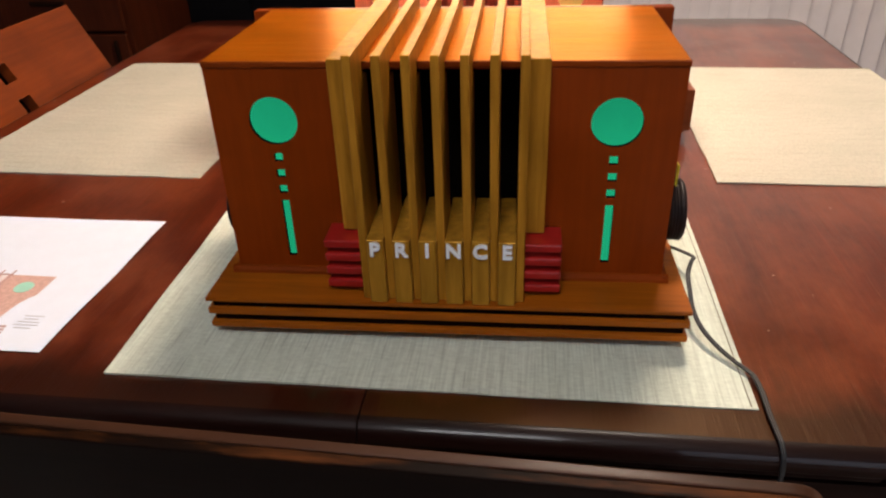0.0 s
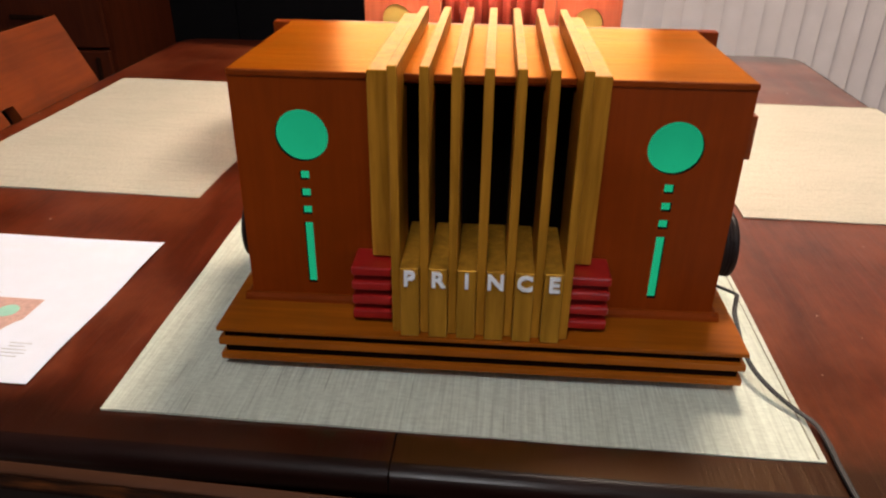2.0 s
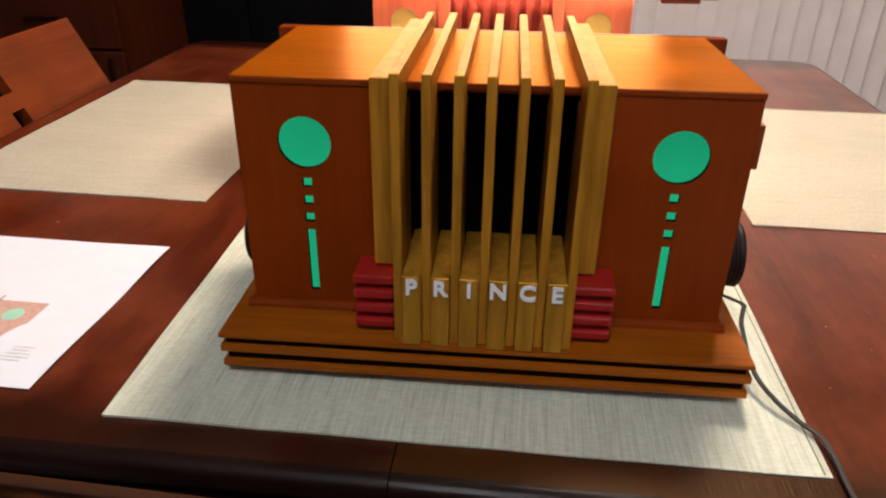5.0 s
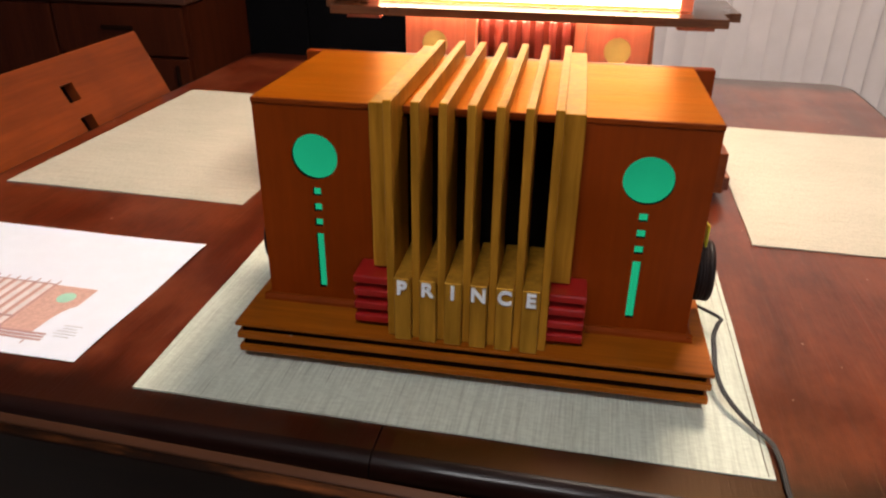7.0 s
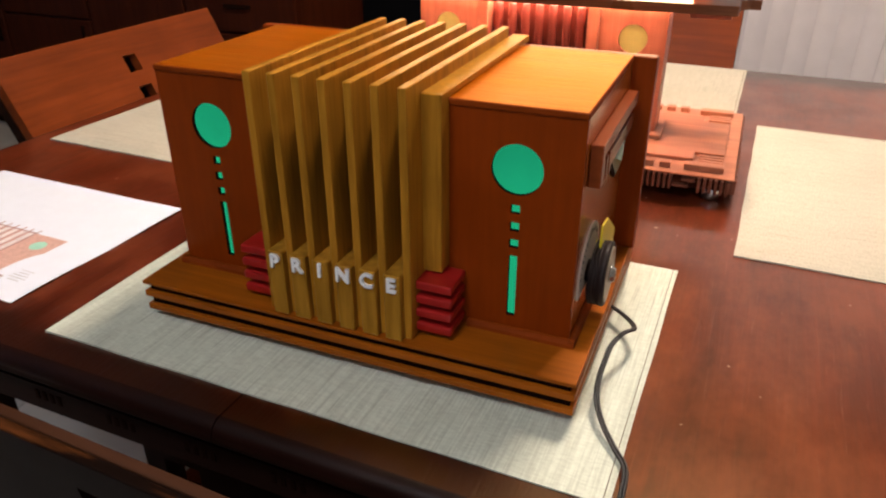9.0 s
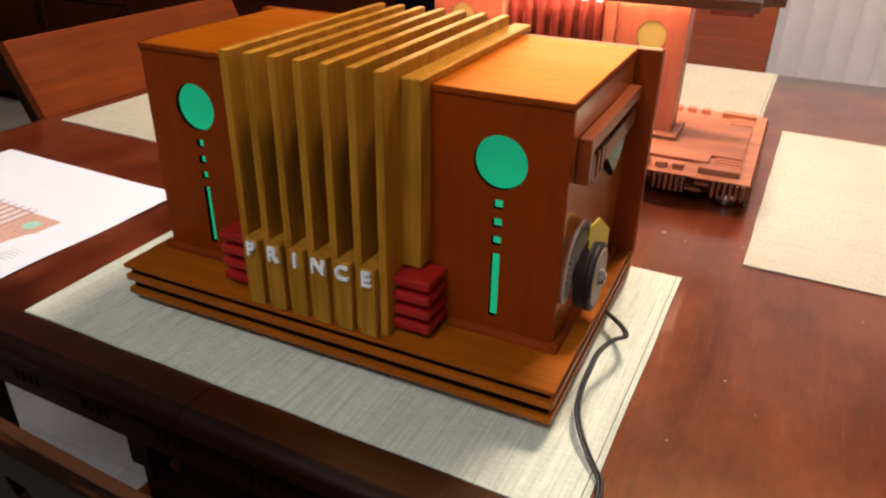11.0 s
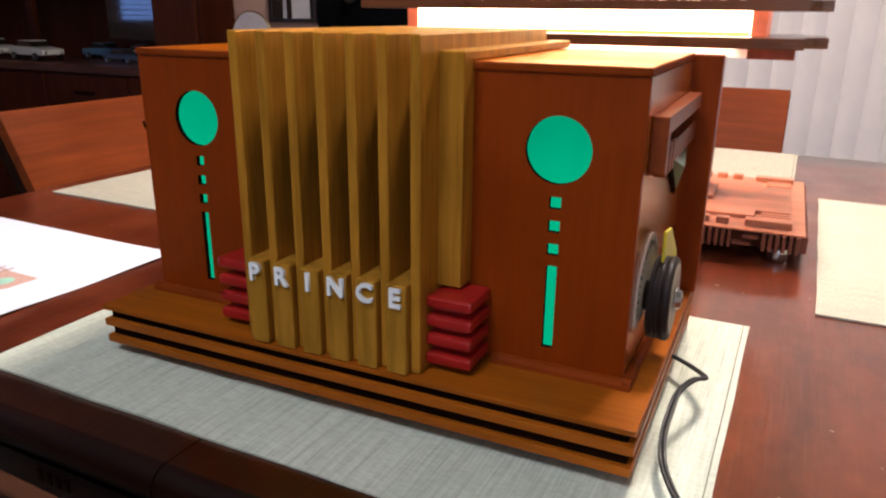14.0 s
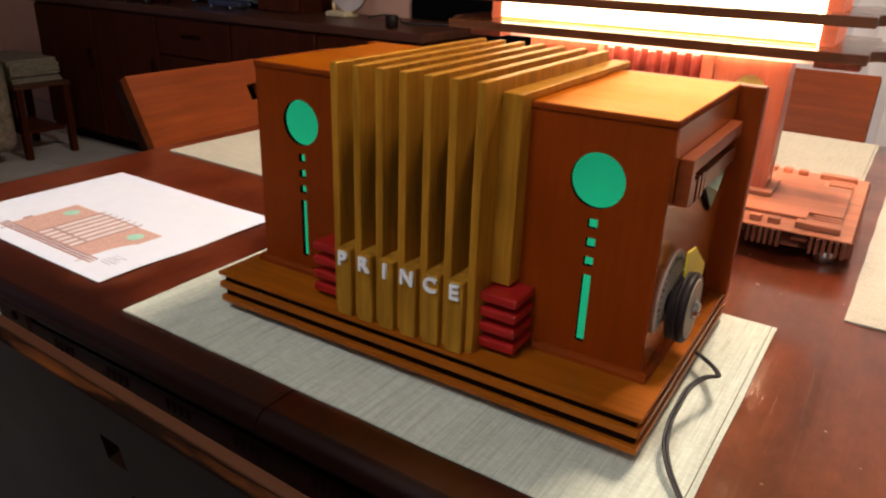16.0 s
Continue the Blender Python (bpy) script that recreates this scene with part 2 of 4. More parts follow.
M_EDGE = wood("shaded_mahogany_edge", (0.005, 0.0015, 0.0011), (0.014, 0.0034, 0.0022), "x", rough=0.4, coat=0.26, polish=0.10, gloss=0.12, relief=0.03, nicks=0.815)
M_MAT_Y = weave("grey_woven_cloth_a", (0.53, 0.560, 0.465), (0.70, 0.740, 0.622), "y", 0.30, 0.36)
M_MAT_X = weave("cream_woven_cloth", (0.46, 0.425, 0.335), (0.53, 0.495, 0.40), "x", 0.16, 0.2)
M_MAT_Z = weave("cream_woven_cloth_b", (0.46, 0.425, 0.335), (0.53, 0.495, 0.40), "y", 0.16, 0.2)
M_HEM = plain("hem_thread", (0.20, 0.175, 0.125), 0.8)
M_PAPER = plain("white_paper", (0.76, 0.80, 0.90), 0.6, speck=0.02)
M_PRINT_PINK = plain("print_salmon", (0.60, 0.36, 0.30), 0.6, speck=0.15, scale=300)
M_PRINT_DARK = plain("print_maroon", (0.44, 0.26, 0.25), 0.6, speck=0.1)
M_PRINT_GREEN = plain("print_green", (0.34, 0.66, 0.52), 0.6)
M_PRINT_CREAM = plain("print_cream", (0.72, 0.66, 0.66), 0.6)
M_PRINT_TEXT = plain("print_pale_grey", (0.60, 0.60, 0.63), 0.6)
M_PRINT_GREY = plain("print_grey", (0.50, 0.50, 0.53), 0.6)
M_CABLE = plain("black_cable", (0.008, 0.008, 0.009), 0.5, coat=0.0)
M_CEDAR = wood("red_cedar", (0.36, 0.095, 0.050), (0.53, 0.175, 0.100), "z", rough=0.34, coat=0.06)
M_CEDAR_FLAT = wood("red_cedar_flat", (0.34, 0.115, 0.058), (0.50, 0.20, 0.11), "x", rough=0.34, coat=0.05)
M_WALNUT = wood("walnut_board", (0.11, 0.034, 0.012), (0.23, 0.078, 0.028), "x", rough=0.28, coat=0.7, polish=0.16)
M_SHADE = glow("lit_shade_paper", (1.0, 0.72, 0.40), 12.0, (0.8, 0.78, 0.7), 0.7, vary=0.05)
M_AMBER = glow("added_amber_glow", (1.0, 0.50, 0.10), 1.5, (0.6, 0.35, 0.1), 0.6, vary=0.15)
# glow stands in for lamplight on the strip below the lowest tier
M_SKIRT = glow("cedar_strip_lamp_glow", (1.0, 0.52, 0.38), 0.35, (0.8, 0.74, 0.68), 0.7, vary=0.1)
M_VENEER = glow("lit_cedar_veneer", (0.80, 0.16, 0.06), 0.8, (0.40, 0.10, 0.05), 0.4, scale=60, vary=0.35)
# cedar ribs made darker: the shade on the base's sides is in the colour
M_RIB = wood("lamp_shaded_rib", (0.13, 0.036, 0.018), (0.23, 0.074, 0.040), "z", rough=0.34, coat=0.06)
M_REED = wood("lamp_red_reed", (0.10, 0.016, 0.010), (0.19, 0.034, 0.022), "z", rough=0.25, coat=0.5, polish=0.12)
M_OCHRE = plain("ochre_glass", (0.52, 0.46, 0.14), 0.3, speck=0.08)
M_CHAIR = wood("chair_mahogany", (0.070, 0.0105, 0.0020), (0.200, 0.0380, 0.0052), "x", fine=120, rough=0.36, coat=0.03, blotch=13, polish=0.25, gloss=0.10, figured=0.6)
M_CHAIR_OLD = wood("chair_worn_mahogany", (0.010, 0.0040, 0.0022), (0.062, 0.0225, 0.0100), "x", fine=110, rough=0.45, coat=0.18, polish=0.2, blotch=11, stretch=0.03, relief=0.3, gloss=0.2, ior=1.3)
# near chair's outer back: its shade is put into the colour, top edge worn
M_CHAIR_OUT = wood("chair_shaded_worn_top", (0.0022, 0.0009, 0.0006), (0.0068, 0.0027, 0.0015), "x", fine=140, rough=0.45, coat=0.0, gloss=0.5, ior=1.12, blotch=7, polish=0.38, worn_edge=((0.12, 0.036, 0.009), 0.8638, 0.8700))
M_APRON = wood("apron_wood_and_nose_shade", (0.008, 0.0028, 0.0018), (0.019, 0.0068, 0.0044), "x", rough=0.6, coat=0.0, gloss=0.5, ior=1.15)
M_LEG = wood("leg_brown_stain", (0.012, 0.0052, 0.0030), (0.026, 0.0115, 0.0064), "z", rough=0.55, coat=0.0, gloss=0.06)
# outer boards, ends and legs: chair wood darkened to stand in for shade
M_CHAIR_END = wood("chair_shaded_side", (0.008, 0.0030, 0.0016), (0.019, 0.0075, 0.0040), "x", rough=0.6, coat=0.0, gloss=0.03)
M_HUTCH = wood("dark_mahogany", (0.026, 0.0052, 0.0018), (0.066, 0.0135, 0.0044), "z", fine=120, rough=0.4, coat=0.0, blotch=4, gloss=0.08)
M_PANEL = wood("red_brown_panel", (0.050, 0.0105, 0.0030), (0.095, 0.0220, 0.0066), "z", fine=120, rough=0.4, coat=0.0, blotch=4, gloss=0.06)
M_HUTCH_TOP = wood("dark_mahogany_top", (0.045, 0.016, 0.010), (0.09, 0.033, 0.020), "x", fine=120, rough=0.4, coat=0.15, blotch=4)
M_FLOOR = plain("pale_floor_tile", (0.48, 0.46, 0.43), 0.4, speck=0.12, scale=6)
M_GROUT = plain("grey_grout", (0.44, 0.42, 0.395), 0.8)
M_WALL = plain("pink_plaster", (0.60, 0.37, 0.30), 0.8, speck=0.06, scale=5)
# unseen south wall, toned down to hold back bounced light
M_WALL_W = plain("pale_plaster", (0.32, 0.28, 0.24), 0.8, speck=0.05, scale=5)
# unseen east wall, made bright to throw light on the radio's side
M_WALL_E = plain("white_plaster", (0.76, 0.71, 0.65), 0.7, speck=0.05, scale=5)
M_BLIND = plain("pale_grey_blind", (0.62, 0.585, 0.60), 0.6, speck=0.05, scale=8)
# unseen ceiling, toned down to hold back bounced light
M_CEIL = plain("pale_ceiling", (0.50, 0.48, 0.45), 0.85, speck=0.03, scale=4)
M_DOOR = plain("near_black_door", (0.004, 0.0040, 0.0050), 0.5, speck=0.2, scale=4)
M_GLASSDARK = plain("dark_mirror_glass", (0.02, 0.015, 0.014), 0.05, speck=0.1, coat=0.6)
M_TYRE = plain("black_rubber", (0.015, 0.015, 0.015), 0.7)
M_SLAT = plain("window_blind_white", (0.7, 0.72, 0.75), 0.5)
M_CARTON = plain("grey_card", (0.30, 0.29, 0.28), 0.8, speck=0.12, scale=30)
M_NEWS = plain("newsprint", (0.20, 0.170, 0.125), 0.8, speck=0.3, scale=40)
M_FRINGE = plain("white_crochet", (0.76, 0.72, 0.62), 0.9, speck=0.2, scale=240, relief=0.5)
M_DARKFRAME = plain("dark_picture_frame", (0.03, 0.02, 0.02), 0.4)
M_CREAM = plain("cream_plastic", (0.62, 0.55, 0.36), 0.4)
M_FAN_DISC = plain("pale_fan_disc", (0.62, 0.55, 0.56), 0.4, speck=0.05)
M_DUSK = glow("blue_dusk_sky", (0.25, 0.45, 1.0), 4.0, (0.1, 0.1, 0.1), scale=0.5)
M_DIFFUSER = glow("ceiling_diffuser", (1.0, 0.95, 0.88), 4.0, (0.8, 0.8, 0.8))


def floral():
    m, nt, b = nodes_of("floral_upholstery")
    v = coords(nt, (1, 1, 1))
    n = noise_tex(nt, v, 14, 4, 0.6, 1.0)
    k = noise_tex(nt, v, 38, 3, 0.6, 0.6)
    a = ramp(nt, n, [(0.30, (0.09, 0.085, 0.055)), (0.45, (0.22, 0.17, 0.11)), (0.58, (0.28, 0.21, 0.16)), (0.68, (0.24, 0.12, 0.12))])
    c = mix(nt, "MULTIPLY", 0.7, a, ramp(nt, k, [(0.3, (0.35, 0.36, 0.34)), (0.65, (1, 1, 1))]))
    nt.links.new(c, b.inputs["Base Color"])
    b.inputs["Roughness"].default_value = 0.9
    bump(nt, b, k, 0.3, 0.003)
    return m


M_FLORAL = floral()
for dull in (M_GAP, M_CLOTH, M_DOOR):
    dull.node_tree.nodes["Principled BSDF"].inputs["IOR"].default_value = 1.15
    dull.node_tree.nodes["Principled BSDF"].inputs["Specular IOR Level"].default_value = 0.08

# ---- mesh helpers ----
ORIGIN = {}


def thing(name, origin, label, category, group="", kind=""):
    """An empty at a thing's base; its parts are given in world metres."""
    ob = new(name)
    ob.location = origin
    ob.empty_display_size = 0.02
    ORIGIN[ob] = Vector(origin)
    return tagged(ob, label, category, group, kind)


def part(name, bm, material, parent, label="", smooth=False, kind=""):
    me = bpy.data.meshes.new(name)
    shift = ORIGIN.get(parent, Vector())
    bmesh.ops.recalc_face_normals(bm, faces=bm.faces)
    bm.transform(Matrix.Translation(-shift))
    bm.to_mesh(me)
    bm.free()
    return piece(name, me, material, parent, label, smooth, kind)


def piece(name, me, material, parent, label="", smooth=False, kind=""):
    if material is not None and not me.materials:
        me.materials.append(material)
    if smooth:
        for p in me.polygons:
            p.use_smooth = True
    ob = new(name, me)
    ob.parent = parent
    ORIGIN[ob] = ORIGIN.get(parent, Vector())
    return tagged(ob, label, kind=kind)


def alone(name, bm, material, origin, label, category, group="", kind="", smooth=False):
    """A thing that is one mesh, given in world metres."""
    me = bpy.data.meshes.new(name)
    bmesh.ops.recalc_face_normals(bm, faces=bm.faces)
    bm.transform(Matrix.Translation(-Vector(origin)))
    bm.to_mesh(me)
    bm.free()
    me.materials.append(material)
    for p in me.polygons:
        p.use_smooth = smooth
    ob = new(name, me)
    ob.location = origin
    ORIGIN[ob] = Vector(origin)
    return tagged(ob, label, category, group, kind)


def join(a, b):
    me = bpy.data.meshes.new("join")
    b.to_mesh(me)
    b.free()
    a.from_mesh(me)
    bpy.data.meshes.remove(me)
    return a


def box(x0, x1, y0, y1, z0, z1, b=0.0, seg=1):
    bm = bmesh.new()
    bmesh.ops.create_cube(bm, size=1)
    for v in bm.verts:
        v.co = Vector((x0 + (v.co.x + 0.5) * (x1 - x0), y0 + (v.co.y + 0.5) * (y1 - y0), z0 + (v.co.z + 0.5) * (z1 - z0)))
    if b:
        bmesh.ops.bevel(bm, geom=bm.edges[:], offset=b, segments=seg, profile=0.5, affect="EDGES")
    return bm


def prism(pts, axis, a, b, bevel=0.0, seg=1):
    """A polygon drawn in the two other axes, in their order, drawn out along the axis from a to b."""
    bm = bmesh.new()
    i = "xyz".index(axis)

    def put(p, h):
        q = list(p)
        q.insert(i, h)
        return bm.verts.new(q)
    lo, hi = [put(p, a) for p in pts], [put(p, b) for p in pts]
    bm.faces.new(lo)
    bm.faces.new(hi)
    n = len(pts)
    for k in range(n):
        bm.faces.new((lo[k], lo[(k + 1) % n], hi[(k + 1) % n], hi[k]))
    bmesh.ops.recalc_face_normals(bm, faces=bm.faces)
    if bevel:
        bmesh.ops.bevel(bm, geom=bm.edges[:], offset=bevel, segments=seg, profile=0.5, affect="EDGES")
    return bm


def disc(cx, cy, r, n=32, start=0.0):
    return [(cx + r * math.cos(start + 2 * math.pi * k / n), cy + r * math.sin(start + 2 * math.pi * k / n)) for k in range(n)]


def lathe(profile, centre, axis, n=32):
    """Turns (radius, height) pairs about an axis through the centre."""
    bm = bmesh.new()
    rings = []
    for r, h in profile:
        ring = []
        for k in range(n):
            c, s = r * math.cos(2 * math.pi * k / n), r * math.sin(2 * math.pi * k / n)
            q = {"x": (h, c, s), "y": (c, h, s), "z": (c, s, h)}[axis]
            ring.append(bm.verts.new(Vector(centre) + Vector(q)))
        rings.append(ring)
    for a, b in zip(rings, rings[1:]):
        for k in range(n):
            bm.faces.new((a[k], a[(k + 1) % n], b[(k + 1) % n], b[k]))
    bm.faces.new(rings[0])
    bm.faces.new(rings[-1])
    return bm


def cut(bm, cutters):
    """The solid bm less the cutters."""
    def temp(b):
        me = bpy.data.meshes.new("temp")
        bmesh.ops.recalc_face_normals(b, faces=b.faces)
        b.to_mesh(me)
        b.free()
        return new("temp", me)
    tool = bmesh.new()
    for c in cutters:
        join(tool, c)
    a, t = temp(bm), temp(tool)
    mod = a.modifiers.new("cut", "BOOLEAN")
    mod.operation, mod.object, mod.solver = "DIFFERENCE", t, "EXACT"
    out = bmesh.new()
    me = bpy.data.meshes.new_from_object(a.evaluated_get(bpy.context.evaluated_depsgraph_get()))
    out.from_mesh(me)
    for o in (a, t):
        d = o.data
        bpy.data.objects.remove(o)
        bpy.data.meshes.remove(d)
    bpy.data.meshes.remove(me)
    return out


def tube(points, r, n=8, closed=False):
    """A round cord through the points, smoothed between them."""
    pts = [Vector(p) for p in points]
    fine = []
    for k in range(len(pts) - 1):
        p0, p1, p2, p3 = pts[max(k - 1, 0)], pts[k], pts[k + 1], pts[min(k + 2, len(pts) - 1)]
        for s in range(8):
            u = s / 8
            fine.append(0.5 * (2 * p1 + (p2 - p0) * u + (2 * p0 - 5 * p1 + 4 * p2 - p3) * u * u + (3 * p1 - p0 - 3 * p2 + p3) * u ** 3))
    fine.append(pts[-1])
    bm = bmesh.new()
    rings = []
    for k, p in enumerate(fine):
        d = (fine[min(k + 1, len(fine) - 1)] - fine[max(k - 1, 0)]).normalized()
        side = d.cross(Vector((0, 0, 1)))
        side = side.normalized() if side.length > 1e-4 else Vector((1, 0, 0))
        up = side.cross(d)
        rings.append([bm.verts.new(p + r * (math.cos(a) * side + math.sin(a) * up)) for a in (2 * math.pi * j / n for j in range(n))])
    for a, b in zip(rings, rings[1:]):
        for j in range(n):
            bm.faces.new((a[j], a[(j + 1) % n], b[(j + 1) % n], b[j]))
    bm.faces.new(rings[0])
    bm.faces.new(rings[-1])
    return bm


def letter_bm(char, size, depth, bold):
    cu = bpy.data.curves.new("letter", "FONT")
    cu.body, cu.size, cu.extrude, cu.offset, cu.align_x, cu.align_y = char, size, depth, bold, "CENTER", "CENTER"
    cu.resolution_u = 4
    ob = new("letter_temp", cu)
    me = bpy.data.meshes.new_from_object(ob.evaluated_get(bpy.context.evaluated_depsgraph_get()))
    bm = bmesh.new()
    bm.from_mesh(me)
    bpy.data.objects.remove(ob)
    bpy.data.curves.remove(cu)
    bpy.data.meshes.remove(me)
    return bm

# ---- the room ----
TOP = 0.745  # the table top
X0, X1, Y0, Y1, H = -5.2, 3.0, -2.0, 2.85, 2.6

floor = alone("floor", box(X0 - 0.1, X1 + 0.1, Y0 - 0.1, Y1 + 0.1, -0.1, -0.004), M_GROUT, (0, 0, -0.1), "pale grey tiled floor with thin joints", "floor", kind="structure")
alone("ceiling", box(X0 - 0.1, X1 + 0.1, Y0 - 0.1, Y1 + 0.1, H, H + 0.1), M_CEIL, (0, 0, H), "plain white ceiling", "ceiling", kind="structure")
alone("wall_west", cut(box(X0 - 0.1, X0, Y0 - 0.1, Y1 + 0.1, 0, H), [box(X0 - 0.2, X0 + 0.1, -0.70, 0.24, 0.86, 1.9)]), M_WALL, (X0, 0, 0), "dusty pink plastered wall", "wall", kind="structure")
alone("wall_east", box(X1, X1 + 0.1, Y0 - 0.1, Y1 + 0.1, 0, H), M_WALL_E, (X1, 0, 0), "unseen white wall, kept bright to bounce light onto the radio", "wall", kind="structure")
north = box(X0, X1, Y1, Y1 + 0.1, 0, H)
alone("wall_north", cut(north, [box(-1.64, -0.42, Y1 - 0.05, Y1 + 0.15, -0.05, 2.05)]), M_WALL, (0, Y1, 0), "dusty pink plastered wall with a door opening", "wall", kind="structure")
south = box(X0, X1, Y0 - 0.1, Y0, 0, H)
alone("wall_south", cut(south, [box(0.1, 1.7, Y0 - 0.15, Y0 + 0.05, 0.95, 2.05)]), M_WALL_W, (0, Y0, 0), "pale plastered wall with a window opening", "wall", kind="structure")

# the window behind the camera
win = thing("window_1", (0.9, Y0 - 0.05, 0.95), "white framed window with lowered horizontal blinds", "window", kind="structure")
part("window_frame", cut(box(0.1, 1.7, Y0 - 0.08, Y0 - 0.03, 0.95, 2.05), [box(0.15, 0.88, Y0 - 0.1, Y0, 1.0, 2.0), box(0.92, 1.65, Y0 - 0.1, Y0, 1.0, 2.0)]), M_SLAT, win)
slat = bpy.data.meshes.new("slat")
sb = box(-0.78, 0.78, -0.012, 0.012, -0.001, 0.001)
bmesh.ops.rotate(sb, verts=sb.verts, matrix=Matrix.Rotation(radians(25), 3, "X"))
sb.to_mesh(slat)
sb.free()
for k in range(24):
    s = piece("slat", slat, M_SLAT, win)
    s.location = (0, 0.035, 0.03 + 0.045 * k)

# a smaller window in the west wall, dusk behind it
win2 = thing("window_2", (X0 - 0.05, -0.23, 0.86), "narrow window with lowered horizontal blinds at dusk", "window", kind="structure")
part("window_frame", cut(box(X0 - 0.08, X0 - 0.03, -0.70, 0.24, 0.86, 1.90), [box(X0 - 0.1, X0, -0.66, 0.20, 0.90, 1.86)]), M_SLAT, win2)
slat2 = bpy.data.meshes.new("slat")
sb = box(-0.012, 0.012, -0.46, 0.46, -0.001, 0.001)
bmesh.ops.rotate(sb, verts=sb.verts, matrix=Matrix.Rotation(radians(30), 3, "Y"))
sb.to_mesh(slat2)
sb.free()
for k in range(22):
    s = piece("slat", slat2, M_SLAT, win2)
    s.location = (0.035, 0, 0.03 + 0.046 * k)
alone("backdrop", box(X0 - 0.5, X0 - 0.45, -1.2, 0.8, 0.4, 2.4), M_DUSK, (X0 - 0.5, -0.2, 0.4), "plain blue dusk sky outside the window", "sky", kind="structure")
# unseen fittings, added to give the overhead lamps a body
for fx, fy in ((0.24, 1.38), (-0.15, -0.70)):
    fit = thing("ceiling_light", (fx, fy, H), "square white ceiling light, added out of view over a lamp", "ceiling light", "ceiling lights")
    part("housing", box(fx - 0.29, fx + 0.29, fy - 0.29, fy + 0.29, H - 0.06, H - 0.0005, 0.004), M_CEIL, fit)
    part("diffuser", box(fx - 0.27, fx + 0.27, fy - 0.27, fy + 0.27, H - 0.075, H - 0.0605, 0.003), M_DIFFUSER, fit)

# double door, nearly black, shut
door = thing("door_1", (-1.06, Y1 + 0.05, 0), "near-black painted double door with a pale knob, shut", "door", kind="structure")
part("door_leaf", box(-1.60, -1.062, Y1 + 0.03, Y1 + 0.07, 0.01, 2.0, 0.004), M_DOOR, door)
part("door_leaf", box(-1.058, -0.46, Y1 + 0.03, Y1 + 0.07, 0.01, 2.0, 0.004), M_DOOR, door)
part("door_frame", cut(box(-1.675, -0.38, Y1 - 0.02, Y1 + 0.08, 0.0, 2.09), [box(-1.61, -0.45, Y1 - 0.1, Y1 + 0.2, -0.1, 2.01)]), M_DOOR, door)
part("knob", lathe([(0.008, 0.0), (0.008, -0.03), (0.022, -0.038), (0.026, -0.052), (0.018, -0.066)], (-1.515, Y1 + 0.03, 1.045), "y", 16), M_STEEL, door, "pale metal knob", True)

# a narrow box, made up for an unidentified pale patch in front of the door
carton = thing("carton", (-1.345, 2.765, 0), "narrow pale grey box made up for a pale patch before the door", "carton")
part("body", box(-1.388, -1.302, 2.730, 2.800, 0.0005, 0.470, 0.002), M_CARTON, carton)
for y0, y1 in ((2.7305, 2.7645), (2.7655, 2.7995)):
    part("flap", box(-1.387, -1.303, y0, y1, 0.4702, 0.4725, 0.0006), M_CARTON, carton)

# vertical blinds over the far wall
blinds = thing("vertical_blinds", (1.0, Y1 - 0.09, 0.03), "pale grey vertical blinds hanging closed on the far wall", "blinds")
part("head_rail", box(-0.36, 2.9, Y1 - 0.10, Y1 - 0.05, 2.32, 2.37, 0.004), M_BLIND, blinds)
vane = bpy.data.meshes.new("vane")
vb = bmesh.new()
prof = [(-0.041 + 0.082 * k / 8, 0.011 * math.sin(math.pi * k / 8) - 0.012 * k / 8) for k in range(9)]
vb = prism(prof + [(x, y + 0.0015) for x, y in reversed(prof)], "z", 0.0, 2.29)
vb.to_mesh(vane)
vb.free()
for k in range(47):
    s = piece("vane", vane, M_BLIND, blinds)
    s.location = (-1.33 + 0.0690 * k, 0.0, 0.0)

# ---- the dining table ----
TX0, TX1, TY0, TY1 = -0.757, 0.564, 0.3640, 1.612
THICK = 0.0200
table = thing("dining_table", (-0.08, 0.98, 0), "dark mahogany dining table with a worn glossy top", "table")


def rounded(x0, x1, y0, y1, r, n=6):
    pts = []
    for cx, cy, a in ((x1 - r, y1 - r, 0), (x0 + r, y1 - r, 90), (x0 + r, y0 + r, 180), (x1 - r, y0 + r, 270)):
        pts += [(cx + r * math.cos(radians(a + 90 * k / n)), cy + r * math.sin(radians(a + 90 * k / n))) for k in range(n + 1)]
    return pts


def table_leaf(x0, x1, left):
    """Half of the top: a flat slab, bull-nosed on its free sides."""
    bm = prism(rounded(x0, x1, TY0, TY1, 0.055), "z", TOP - THICK, TOP)
    for v in bm.verts:
        seam = v.co.x > x1 - 0.06 if left else v.co.x < x0 + 0.06
        if seam:
            v.co.x = x1 - 0.0006 if left else x0 + 0.0006
            v.co.y = TY0 if v.co.y < 0.9 else TY1
    bmesh.ops.remove_doubles(bm, verts=bm.verts, dist=0.0001)
    bmesh.ops.dissolve_degenerate(bm, dist=0.0001, edges=bm.edges)
    sx = x1 if left else x0
    rim = [e for e in bm.edges if abs(e.verts[0].co.z - e.verts[1].co.z) < 1e-6 and not all(abs(v.co.x - sx) < 0.002 for v in e.verts)]
    lower = [e for e in rim if e.verts[0].co.z < TOP - 0.01]
    bmesh.ops.bevel(bm, geom=lower, offset=0.006, segments=4, profile=0.5, affect="EDGES")
    upper = [e for e in bm.edges if e.is_valid and all(abs(v.co.z - TOP) < 1e-5 for v in e.verts) and not all(abs(v.co.x - sx) < 0.002 for v in e.verts)]
    bmesh.ops.bevel(bm, geom=upper, offset=0.0125, segments=12, profile=0.5, affect="EDGES")
    return bm


